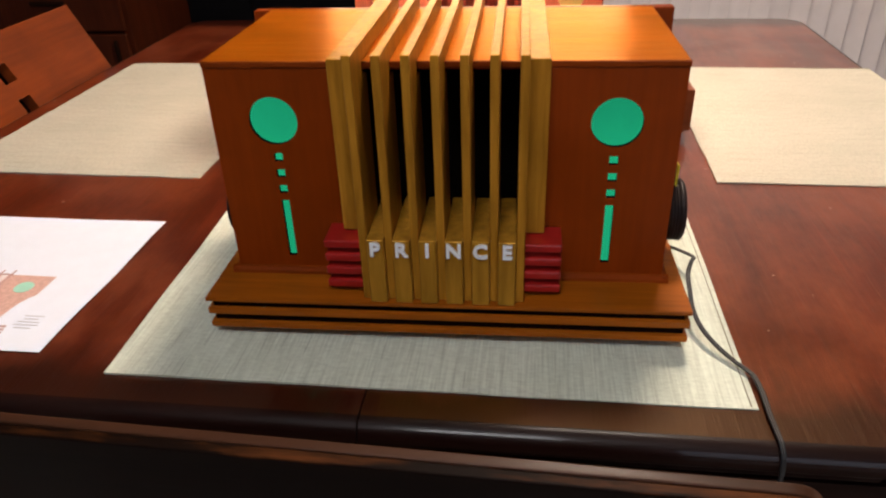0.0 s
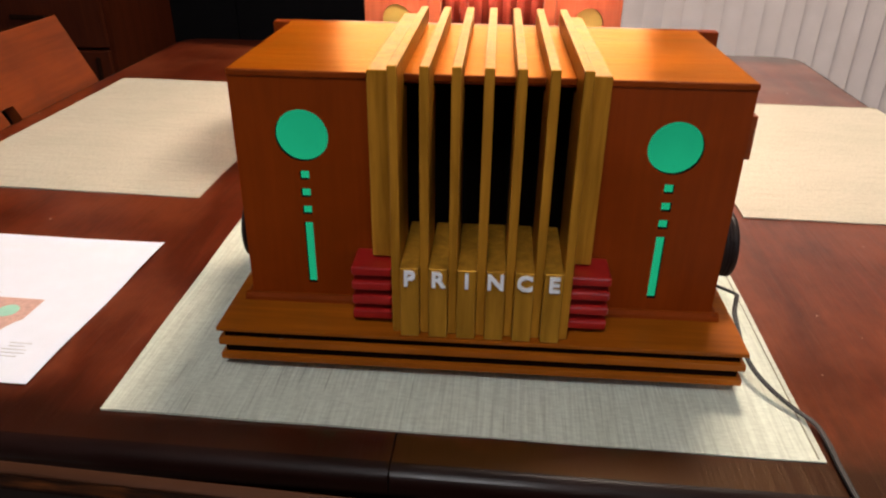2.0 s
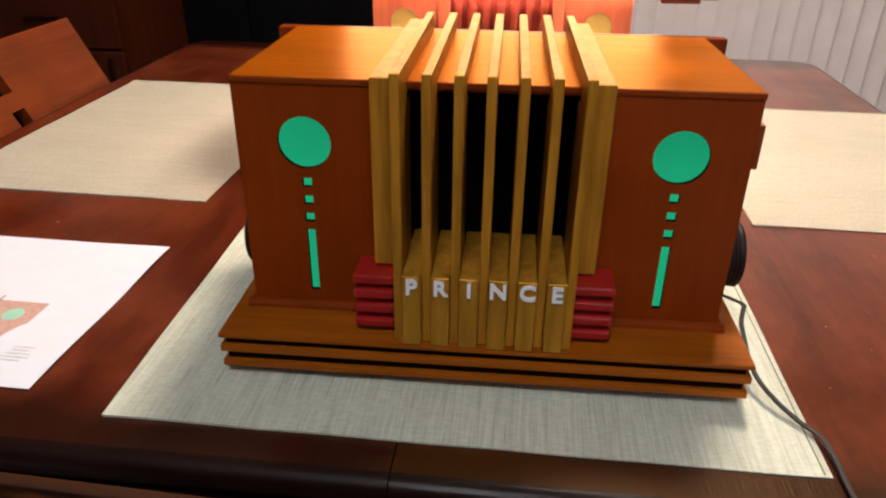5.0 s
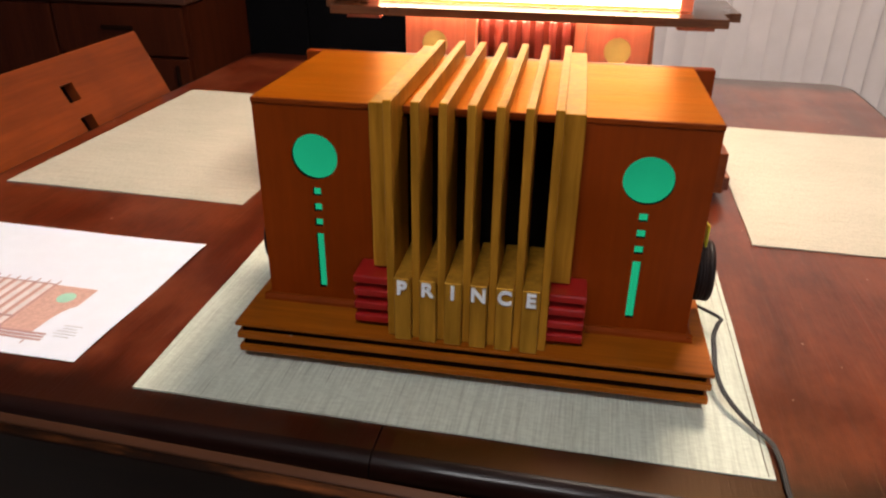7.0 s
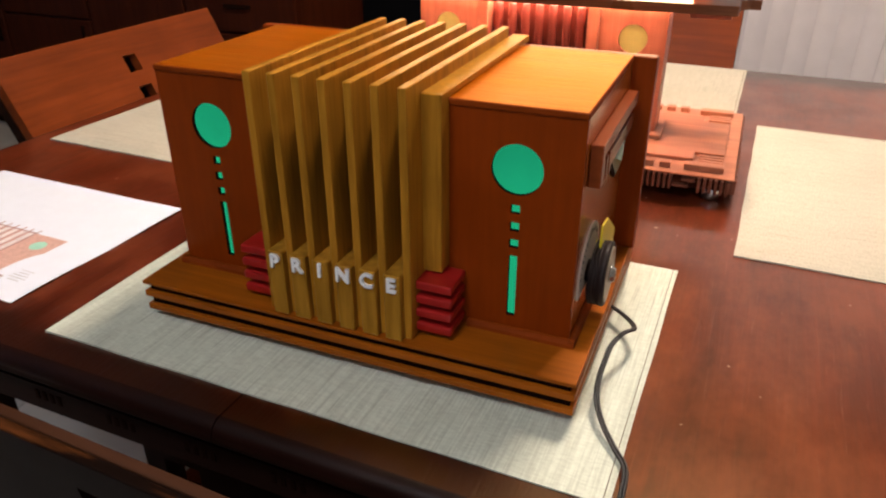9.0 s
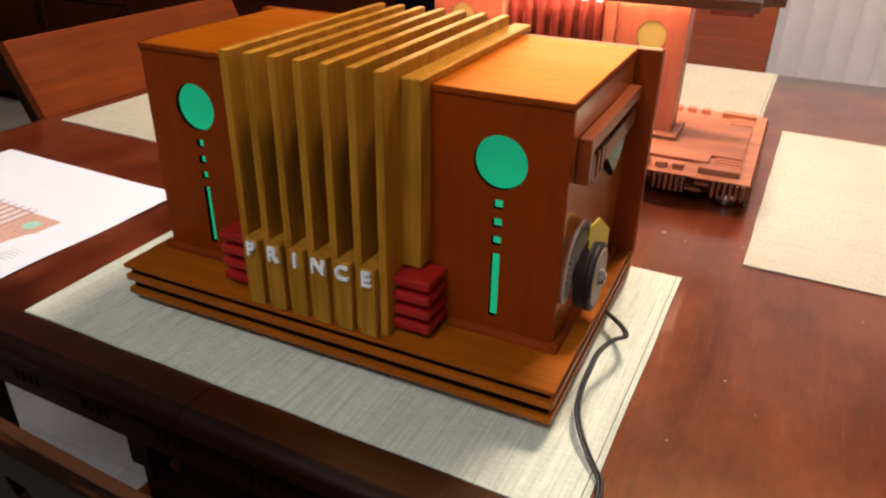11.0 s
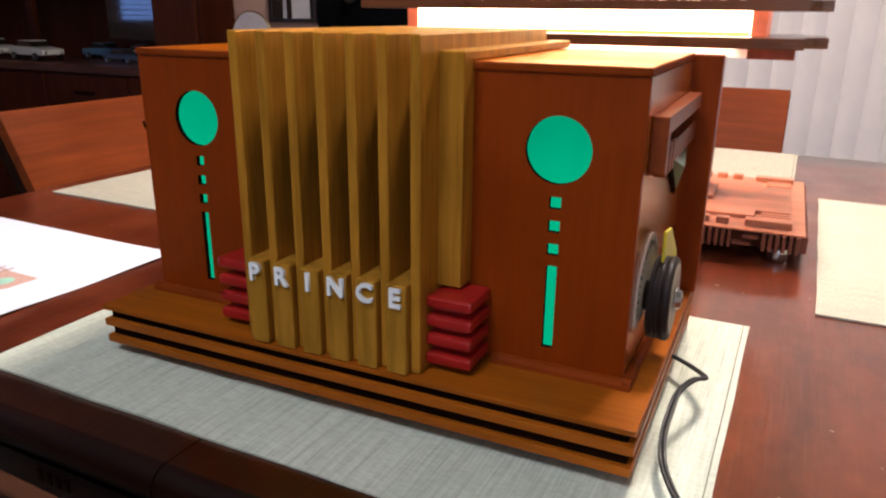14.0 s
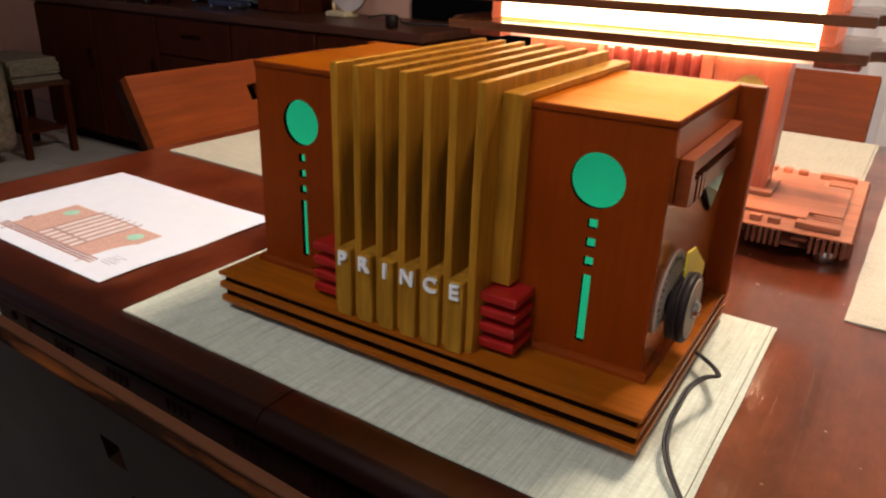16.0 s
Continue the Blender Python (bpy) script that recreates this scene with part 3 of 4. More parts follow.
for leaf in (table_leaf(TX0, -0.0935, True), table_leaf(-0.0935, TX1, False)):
    half = part("tabletop", leaf, M_TABLE, table, "worn mahogany half top, its nose darkened as shade")
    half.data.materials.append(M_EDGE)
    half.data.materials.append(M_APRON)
    # nose and underside faces get darker woods: their shade is put into the colour
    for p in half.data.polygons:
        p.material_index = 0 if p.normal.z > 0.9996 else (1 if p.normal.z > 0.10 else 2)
part("seam_strip", box(-0.0965, -0.0905, TY0 + 0.008, TY1 - 0.008, TOP - THICK + 0.001, TOP - 0.004), M_GAP, table)
UNDER = TOP - THICK - 0.0003
# the front apron is a frame round a long slot, in which a bead rail sits back
AY, LX0, LX1 = 0.3880, -0.499, 0.339
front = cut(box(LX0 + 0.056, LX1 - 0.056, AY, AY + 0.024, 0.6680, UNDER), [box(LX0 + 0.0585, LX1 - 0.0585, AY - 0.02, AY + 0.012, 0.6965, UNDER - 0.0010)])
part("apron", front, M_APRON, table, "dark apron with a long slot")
# near-black lining paints in the shade of the slot
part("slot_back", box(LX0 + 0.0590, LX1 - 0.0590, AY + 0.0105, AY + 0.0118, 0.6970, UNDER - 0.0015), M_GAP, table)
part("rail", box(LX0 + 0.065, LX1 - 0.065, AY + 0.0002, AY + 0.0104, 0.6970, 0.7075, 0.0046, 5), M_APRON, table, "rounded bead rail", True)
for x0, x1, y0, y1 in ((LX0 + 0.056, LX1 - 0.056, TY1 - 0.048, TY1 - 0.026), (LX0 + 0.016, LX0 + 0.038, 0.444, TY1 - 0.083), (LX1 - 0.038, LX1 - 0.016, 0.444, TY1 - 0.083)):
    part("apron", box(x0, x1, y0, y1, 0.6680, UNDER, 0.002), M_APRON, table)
# groups of small dark plates, standing in for slots, along the foot of the slot
peg = bpy.data.meshes.new("peg")
pb = box(-0.0022, 0.0022, -0.0012, 0.0, -0.0050, 0.0050, 0.0004)
pb.to_mesh(peg)
pb.free()
for g in range(8):
    for k in range(4):
        s = piece("peg", peg, M_GAP, table)
        s.location = Vector((-0.398 + 0.0840 * g + 0.0088 * k, AY, 0.6855)) - ORIGIN[table]
slot = box(-0.252, -0.209, 0.4, 0.5, 0.528, 0.577)
step = box(-0.34, -0.262, 0.4, 0.5, 0.30, 0.545)
part("trestle_panel", cut(box(-0.278, 0.085, 0.450, 0.472, 0.0, UNDER), [slot, step]), M_APRON, table, "dark trestle panel with a slot")
for x in (LX0, LX1 - 0.0555):
    for y in (AY - 0.002, TY1 - 0.082):
        leg = part("leg", box(x, x + 0.0555, y, y + 0.0555, 0.0, UNDER, 0.003, 2), M_LEG, table)
        part("dowel", lathe([(0.0052, 0.0), (0.0052, -0.0012), (0.0044, -0.0018)], (x + 0.033, y, 0.6960), "y", 16), M_GAP, leg, "dark dowel end")


table.rotation_euler.z = radians(-1.3)


# ---- place mats ----
def place_mat(x0, x1, y0, y1, turn, material, axis, label, thick=0.0013, skew=0.0):
    cx, cy = (x0 + x1) / 2, (y0 + y1) / 2
    mat = thing("place_mat", (cx, cy, TOP + 0.0004), label, "place mat", "place mats on the table")
    n = 60
    bm = bmesh.new()
    grid = []
    w, d = x1 - x0, y1 - y0
    rng = random.Random(int(1000 * (cx + 3)))
    lift = [(rng.uniform(0, 6.28), rng.uniform(9, 16)) for _ in range(3)]
    for j in range(n + 1):
        row = []
        for i in range(n + 1):
            x, y = x0 + w * i / n, y0 + d * j / n
            e = 0.0003 * (math.sin(lift[0][1] * 4 * y + lift[0][0]) if i in (0, n) else 0)
            f = 0.0003 * (math.sin(lift[1][1] * 4 * x + lift[1][0]) if j in (0, n) else 0)
            z = TOP + 0.0004 + thick + 0.0004 * math.sin(lift[2][1] * x + lift[2][0]) * math.sin(11 * y)
            row.append(bm.verts.new((x + e - skew * (1 - i / n) * j / n, y + f, z)))
        grid.append(row)
    for j in range(n):
        for i in range(n):
            bm.faces.new((grid[j][i], grid[j][i + 1], grid[j + 1][i + 1], grid[j + 1][i]))
    out = bmesh.ops.extrude_face_region(bm, geom=bm.faces[:])
    for v in (g for g in out["geom"] if isinstance(g, bmesh.types.BMVert)):
        v.co.z = TOP + 0.0004
    part("cloth", bm, material, mat)
    # stitched hem along one short side
    zt = TOP + 0.0004 + thick
    stitch = bmesh.new()
    q = -0.0046
    if axis == "y":
        for k in range(int((y1 - y0) / 0.0030)):
            a = y0 + 0.002 + 0.0030 * k
            join(stitch, box(x1 + q, x1 + q + 0.0007, a, a + 0.0021, TOP + thick, zt + 0.0006))
    else:
        for k in range(int((x1 - x0) / 0.0030)):
            a = x0 + 0.002 + 0.0030 * k
            join(stitch, box(a, a + 0.0021, y1 + q, y1 + q + 0.0007, TOP + thick, zt + 0.0006))
    part("hem_stitch", stitch, M_HEM, mat)
    mat.rotation_euler.z = radians(turn)
    return mat


place_mat(-0.3113, 0.1757, 0.4036, 0.7256, -1.2, M_MAT_Y, "y", "grey-beige woven place mat under the wooden radio", skew=0.008)
place_mat(-0.7135, -0.3735, 0.775, 1.261, -2.0, M_MAT_X, "x", "cream woven place mat on the bare mahogany table")
place_mat(0.2345, 0.561, 0.771, 1.230, -1.5, M_MAT_X, "x", "cream woven place mat on the bare mahogany table")
place_mat(-0.275, 0.211, 1.275, 1.597, -1.2, M_MAT_Z, "y", "cream woven place mat behind the lit wooden lamp")

# ---- printed sheet ----
sheet = thing("printed_sheet", (-0.525, 0.543, TOP + 0.0006), "white paper sheet printed with a drawing of the radio", "paper")
pbm = bmesh.new()
PW, PD, PN = 0.297, 0.221, 24
rows = []
for j in range(PN + 1):
    r = []
    for i in range(PN + 1):
        x, y = -0.673 + PW * i / PN, 0.4325 + PD * j / PN
        curl = 0.0016 * max(0.0, i / PN - 0.75) * 4 * (0.5 + 0.5 * math.sin(9 * j / PN))
        r.append(pbm.verts.new((x, y, TOP + 0.0012 + curl)))
    rows.append(r)
for j in range(PN):
    for i in range(PN):
        pbm.faces.new((rows[j][i], rows[j][i + 1], rows[j + 1][i + 1], rows[j + 1][i]))
pout = bmesh.ops.extrude_face_region(pbm, geom=pbm.faces[:])
for v in (g for g in pout["geom"] if isinstance(g, bmesh.types.BMVert)):
    v.co.z -= 0.0004
part("paper", pbm, M_PAPER, sheet)
PZ = TOP + 0.0014


def print_rect(name, x0, x1, y0, y1, material, lift=0.0):
    part(name, box(x0, x1, y0, y1, PZ + lift - 0.0004, PZ + lift), material, sheet)


print_rect("printed_cabinet", -0.594, -0.430, 0.464, 0.541, M_PRINT_PINK)
for k in range(3):
    print_rect("printed_plinth", -0.604 + 0.002 * k, -0.421 - 0.002 * k, 0.4615 - 0.0042 * k, 0.4643 - 0.0042 * k, M_PRINT_DARK, 0.0003)
for k in range(6):
    x = -0.5415 + 0.0115 * k
    print_rect("printed_fin", x, x + 0.0058, 0.484, 0.5405, M_PRINT_CREAM, 0.0003)
    print_rect("printed_block", x, x + 0.0058, 0.466, 0.481, M_PRINT_CREAM, 0.0003)
for k in range(7):
    x = -0.5452 + 0.0115 * k
    print_rect("printed_line", x, x + 0.0012, 0.462, 0.548, M_PRINT_DARK, 0.0005)
print_rect("printed_line", -0.546, -0.474, 0.4815, 0.4832, M_PRINT_DARK, 0.0007)
print_rect("printed_line", -0.546, -0.474, 0.5400, 0.5416, M_PRINT_DARK, 0.0007)
for x in (-0.5725, -0.4500):
    part("printed_disc", prism([(x + 1.0 * (a - x), b) for a, b in disc(x, 0.5215, 0.0088, 24)], "z", PZ - 0.0001, PZ + 0.0003), M_PRINT_GREEN, sheet)
for x in (-0.5985,):
    print_rect("printed_knob", x, x + 0.0045, 0.478, 0.489, M_PRINT_DARK, 0.0003)
for x in (-0.585, -0.44):
    print_rect("printed_foot", x, x + 0.0012, 0.447, 0.453, M_PRINT_DARK, 0.0003)
for k, (x, w) in enumerate(((-0.419, 0.018), (-0.417, 0.013), (-0.420, 0.020), (-0.421, 0.022), (-0.418, 0.015))):
    print_rect("printed_text_bar", x, x + w, 0.4780 - 0.0042 * k, 0.4788 - 0.0042 * k, M_PRINT_TEXT, 0.0012)

sheet.location, sheet.scale, sheet.rotation_euler.z = (-0.5288, 0.5475, TOP + 0.0006), (1.02, 1.02, 1.0), radians(-2.0)

# ---- the radio ----
RX, RZ = -0.0555, 0.7555
radio = thing("wooden_radio", (RX, 0.58, RZ), "orange varnished wooden radio with oak fins and green lit windows", "radio")
BT = 0.7845  # top of the plinth
for z0, z1, inset in ((RZ + 0.0004, RZ + 0.0060, 0.0008), (BT - 0.0156, BT - 0.0100, 0.0004), (BT - 0.0034, BT, 0.0)):
    part("plinth_board", box(RX - 0.1902 + inset, RX + 0.1902 - inset, 0.4595 + inset, 0.7110 - inset, z0, z1, 0.0008, 2), M_PLINTH, radio)
# near-black core stands in for the shade between the boards
part("plinth_core", box(RX - 0.1860, RX + 0.1860, 0.4640, 0.7066, RZ + 0.001, RZ + 0.0255), M_GAP, radio, "plinth core painted near black as shade")
for sx in (-1, 1):
    for y in (0.485, 0.675):
        part("foot", lathe([(0.010, 0.0), (0.011, 0.001), (0.011, RZ - TOP - 0.003), (0.010, RZ - TOP - 0.0022)], (RX + sx * 0.165, y, TOP + 0.0030), "z", 16), M_KNOB, radio, "black rubber foot", True)
FY, BW, BL, BZ = 0.5045, 0.1732, 0.1752, 0.9572
windows = []
for s in (-1, 1):
    wx = RX + s * 0.1275
    windows.append(prism(disc(wx, 0.9167, 0.0187, 48), "y", FY - 0.02, FY + 0.015))
    for z in (0.8874, 0.8738, 0.8603):
        windows.append(box(wx - 0.0034, wx + 0.0034, FY - 0.02, FY + 0.015, z - 0.0034, z + 0.0034))
    windows.append(box(wx - 0.0032, wx + 0.0032, FY - 0.02, FY + 0.015, 0.7995, 0.8505))
front = box(RX - BL, RX + BW, FY, FY + 0.0036, BT, BZ, 0.0)
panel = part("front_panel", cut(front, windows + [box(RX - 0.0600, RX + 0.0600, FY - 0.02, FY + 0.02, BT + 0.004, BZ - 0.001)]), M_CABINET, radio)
# rims of the window holes are near black, their shade put into the colour
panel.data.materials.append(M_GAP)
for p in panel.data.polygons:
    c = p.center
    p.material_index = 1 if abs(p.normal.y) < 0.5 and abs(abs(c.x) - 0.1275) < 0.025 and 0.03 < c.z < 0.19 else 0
for s in (-1, 1):
    xs = sorted((RX + BW, RX + BW - 0.007) if s > 0 else (RX - BL, RX - BL + 0.007))
    part("side_panel", box(xs[0], xs[1], FY + 0.0037, 0.6769, BT, BZ, 0.0), M_SIDE, radio, "glossy varnished side panel, lightened as if lit")
lid = part("lid", box(RX - BL - 0.0006, RX + BW + 0.0006, FY - 0.0015, 0.6768, BZ + 0.0002, 0.9622, 0.0012, 2), M_LID, radio, "glossy orange lid with lamp glow in its colour")
# edges and bevels take the duller trim, so only the top looks lit
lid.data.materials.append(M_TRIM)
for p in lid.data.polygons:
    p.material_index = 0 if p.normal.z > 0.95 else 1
part("back_panel", box(RX - 0.1925, RX + 0.1925, 0.677, 0.6885, BT + 0.0002, 0.9612, 0.001), M_CABINET, radio)
trim = [(FY, 0.0), (FY - 0.0052, 0.0), (FY - 0.0048, 0.0028), (FY - 0.0028, 0.0050), (FY, 0.0054)]
for a, b in ((RX - BL - 0.005, RX - 0.094), (RX + 0.094, RX + BW + 0.005)):
    part("base_moulding", prism([(y - 0.0003, BT + z) for y, z in trim], "x", a, b), M_TRIM, radio)
for s in (-1, 1):
    part("base_moulding", prism([(RX + s * ((BW if s > 0 else BL) + FY - y + 0.0003), BT + z) for y, z in trim], "y", FY - 0.0045, 0.676), M_TRIM, radio)
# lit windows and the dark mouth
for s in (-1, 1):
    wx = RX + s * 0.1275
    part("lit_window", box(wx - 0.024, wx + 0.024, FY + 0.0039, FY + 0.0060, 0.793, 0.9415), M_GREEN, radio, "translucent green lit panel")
part("grille_cloth", cut(box(RX - 0.066, RX + 0.066, FY + 0.0039, FY + 0.062, BT + 0.0005, BZ - 0.0003), [box(RX - 0.0625, RX + 0.0625, FY, FY + 0.057, BT + 0.003, BZ - 0.002)]), M_CLOTH, radio, "black cloth behind the fins")
# seven fins that run up the front and back over the lid
FX, PITCH, FT = -0.1168, 0.01975, 0.0062
fin_profile = [(0.4655, BT + 0.0004), (0.4655, 0.9765), (0.680, 0.9765), (0.680, 0.9624), (0.5005, 0.9624), (0.5005, BZ - 0.006), (0.516, BZ - 0.006), (0.516, BT + 0.0045), (0.5035, BT + 0.0045), (0.5035, BT + 0.0004)]
fin_me = bpy.data.meshes.new("fin")
fb = prism([(y - 0.58, z - RZ) for y, z in fin_profile], "x", 0.0, FT, 0.0006)
bmesh.ops.recalc_face_normals(fb, faces=fb.faces)
fb.to_mesh(fin_me)
fb.free()
for k in range(7):
    f = piece("fin", fin_me, M_FIN, radio)
    f.location.x = FX + PITCH * k - RX
for s in (-1, 1):
    xs = sorted((RX + s * 0.0628, RX + s * 0.0780))
    part("outer_fin", prism([(0.4887, 0.8336), (0.4887, 0.9678), (0.694, 0.9678), (0.694, 0.9624), (0.5027, 0.9624), (0.5027, 0.9575), (FY - 0.0003, 0.9568), (FY - 0.0003, 0.8336)], "x", xs[0], xs[1], 0.0006), M_FIN, radio)
word = "PRINCE"
block_me = bpy.data.meshes.new("letter_block")
bb = prism([(y - 0.58, z - RZ) for y, z in ((0.4602, BT + 0.0004), (0.4602, 0.8405), (0.535, 0.8405), (0.535, BT + 0.0046), (0.5040, BT + 0.0046), (0.5040, BT + 0.0004))], "x", -0.0066, 0.0066, 0.0007)
bb.to_mesh(block_me)
bb.free()
for k in range(6):
    bx = FX + PITCH * (k + 0.5) + FT / 2
    block = piece("letter_block", block_me, M_FIN_TOP, radio)
    block.location.x = bx - RX
    lb = letter_bm(word[k], 0.0158, 0.0011, 0.00045)
    lb.transform(Matrix.Translation((bx, 0.4590, 0.8325)) @ Matrix.Rotation(radians(90), 4, "X"))
    part("letter", lb, M_LETTER, radio, "white raised letter")
# red stepped blocks beside the fins
for s in (-1, 1):
    for k in range(4):
        z = 0.8318 - 0.0119 * k
        xs = sorted((RX + s * 0.0629, RX + s * 0.0915))
        part("red_block", box(xs[0], xs[1], 0.4735, FY - 0.0004, z - 0.0070, z, 0.0016, 2), M_RED, radio, "glossy red lacquered block")
    xs = sorted((RX + s * 0.0629, RX + s * 0.0850))
    part("red_core", box(xs[0], xs[1], 0.4830, FY - 0.0005, BT + 0.0003, 0.830), M_RED, radio)
# ornament, dial and knobs on the sides
SX = RX + BW


def side(name, pts, depth, material, label="", lift=0.0, bevel=0.0005):
    return part(name, prism(pts, "x", SX + 0.0002 + lift, SX + lift + depth, bevel), material, radio, label)


side("ornament_bracket", [(0.519, 0.9365), (0.663, 0.9365), (0.663, 0.9265), (0.5285, 0.9265), (0.5285, 0.9055), (0.519, 0.9055)], 0.0090, M_ORNAMENT)
side("ornament_strip", [(0.572, 0.9165), (0.668, 0.9165), (0.668, 0.9035), (0.572, 0.9035)], 0.0064, M_ORNAMENT)
for y in (0.5375, 0.5495, 0.5610):
    side("ornament_bar", [(y, 0.9185), (y + 0.0068, 0.9185), (y + 0.0068, 0.9005), (y, 0.9005)], 0.0070, M_ORNAMENT)
side("ornament_frame", [(0.580, 0.9032), (0.669, 0.9032), (0.628, 0.8715)], 0.0022, M_GAP)
gem = bmesh.new()
base = [gem.verts.new((SX + 0.0026, y, z)) for y, z in ((0.594, 0.9020), (0.668, 0.9020), (0.630, 0.8740))]
peak = gem.verts.new((SX + 0.0085, 0.6130, 0.8930))
gem.faces.new(base)
for k in range(3):
    gem.faces.new((base[k], base[(k + 1) % 3], peak))
part("ornament_glass", gem, M_JADE, radio, "dark green faceted glass triangle")
KY, KZ = 0.5475, 0.8262
arc = [(KY + 0.004 + 0.0350 * math.cos(radians(a)), KZ + 0.002 + 0.0350 * math.sin(radians(a))) for a in range(-20, 205, 8)]
side("dial_plate", arc, 0.0014, M_DIAL, "cream dial plate with small marks", bevel=0.0)
for k in range(24):
    a = radians(-14 + 208 * k / 23)
    r0, r1 = 0.0275, 0.0305 if k % 3 else 0.0325
    t = 0.0006 if k % 3 else 0.0011
    c, s = math.cos(a), math.sin(a)
    side("dial_mark", [(KY + 0.004 + r0 * c - t * s, KZ + 0.002 + r0 * s + t * c), (KY + 0.004 + r1 * c - t * s, KZ + 0.002 + r1 * s + t * c), (KY + 0.004 + r1 * c + t * s, KZ + 0.002 + r1 * s - t * c), (KY + 0.004 + r0 * c + t * s, KZ + 0.002 + r0 * s - t * c)], 0.0004, M_INK, lift=0.0014, bevel=0.0)
side("yellow_pointer", [(0.5400, 0.8690), (0.5620, 0.8660), (0.6020, 0.8400), (0.5990, 0.8150), (0.5760, 0.8090), (0.5420, 0.8420)], 0.0018, M_YELLOW, "yellow plastic pointer plate", 0.0092)
part("pointer_post", box(SX + 0.0015, SX + 0.0093, 0.5740, 0.5790, 0.8330, 0.8380), M_YELLOW, radio)
KP = [(0.0090, 0.0010), (0.0090, 0.0050)] + [(r, h + 0.0028) for r, h in ((0.0235, 0.0028), (0.0250, 0.0034), (0.0250, 0.0046), (0.0243, 0.0049), (0.0243, 0.0054), (0.0250, 0.0057), (0.0250, 0.0070), (0.0243, 0.0073), (0.0243, 0.0078), (0.0250, 0.0081), (0.0250, 0.0094), (0.0243, 0.0097), (0.0243, 0.0102), (0.0252, 0.0105), (0.0254, 0.0142), (0.0240, 0.0154))]
for s in (-1, 1):
    c = (RX + BW if s > 0 else RX - BL, KY, KZ)
    knob = part("tuning_knob", lathe([(r, s * h * (1.0 if s > 0 else 0.62)) for r, h in KP], c, "x", 48), M_KNOB, radio, "black ribbed knob", True)
    part("knob_face", lathe([(r, s * h * (1.0 if s > 0 else 0.62)) for r, h in ((0.0215, 0.0183), (0.0215, 0.0186), (0.0190, 0.0189), (0.0186, 0.0186), (0.0155, 0.0188))], c, "x", 40), M_KNOB_FACE, knob, "pale knob face with a dark ring", True)
    part("knob_boss", lathe([(r, s * h * (1.0 if s > 0 else 0.62)) for r, h in ((0.0072, 0.0189), (0.0072, 0.0200), (0.0056, 0.0205), (0.0056, 0.0220), (0.0042, 0.0228), (0.002, 0.0231))], c, "x", 24), M_STEEL, knob, "bright metal boss", True)

# ---- the cord ----
cord = thing("power_cord", (0.150, 0.55, TOP + 0.003), "black twin power cord trailing off the table", "power cord")
run = [(0.108, 0.628, 0.7600), (0.124, 0.616, 0.7600), (0.1395, 0.602, 0.7618), (0.1525, 0.5855, 0.7642), (0.1578, 0.5680, 0.7690), (0.1522, 0.5510, 0.7744), (0.1460, 0.5325, 0.7736), (0.1444, 0.5146, 0.7697), (0.1439, 0.4969, 0.7642), (0.1470, 0.4788, 0.7590), (0.1549, 0.4622, 0.7546), (0.1657, 0.4467, 0.7510), (0.1760, 0.4310, 0.7502), (0.1782, 0.4126, 0.7492), (0.1775, 0.394, 0.7485), (0.1775, 0.3755, 0.7480), (0.1782, 0.3650, 0.7460), (0.1785, 0.3580, 0.738), (0.1788, 0.3555, 0.715), (0.179, 0.355, 0.66), (0.179, 0.357, 0.45), (0.18, 0.37, 0.1), (0.20, 0.41, 0.004)]
part("strand", tube([(x - 0.0008, y - 0.0005, z + 0.0002) for x, y, z in run], 0.00115), M_CABLE, cord, smooth=True)
part("strand", tube([(x + 0.0012, y + 0.0009, z - 0.0005) for x, y, z in run], 0.00115), M_CABLE, cord, smooth=True)

# ---- the table lamp ----
LX, LY = -0.058, 1.038
lamp = thing("table_lamp", (LX, LY, TOP + 0.0004), "lit tiered wooden table lamp with a glowing paper shade", "table lamp")
for sx in (-1, 1):
    for sy in (-1, 1):
        part("foot", lathe([(0.008, 0.0), (0.010, 0.001), (0.010, 0.0135), (0.009, 0.0147)], (LX + sx * 0.252, LY + sy * 0.116, TOP + 0.0006), "z", 16), M_STEEL, lamp, "small metal foot", True)
BX, BY = 0.272, 0.134
# dark wood here paints in the shade between the ribs
part("base_slab", box(LX - BX + 0.004, LX + BX - 0.004, LY - BY + 0.004, LY + BY - 0.004, TOP + 0.0155, TOP + 0.0320, 0.001), M_HUTCH, lamp, "core darkened as the shade behind the ribs")
rib = bpy.data.meshes.new("base_rib")
rb = box(-0.0018, 0.0018, -0.0060, 0.0060, 0.0140, 0.0312, 0.0004)
rb.to_mesh(rib)
rb.free()
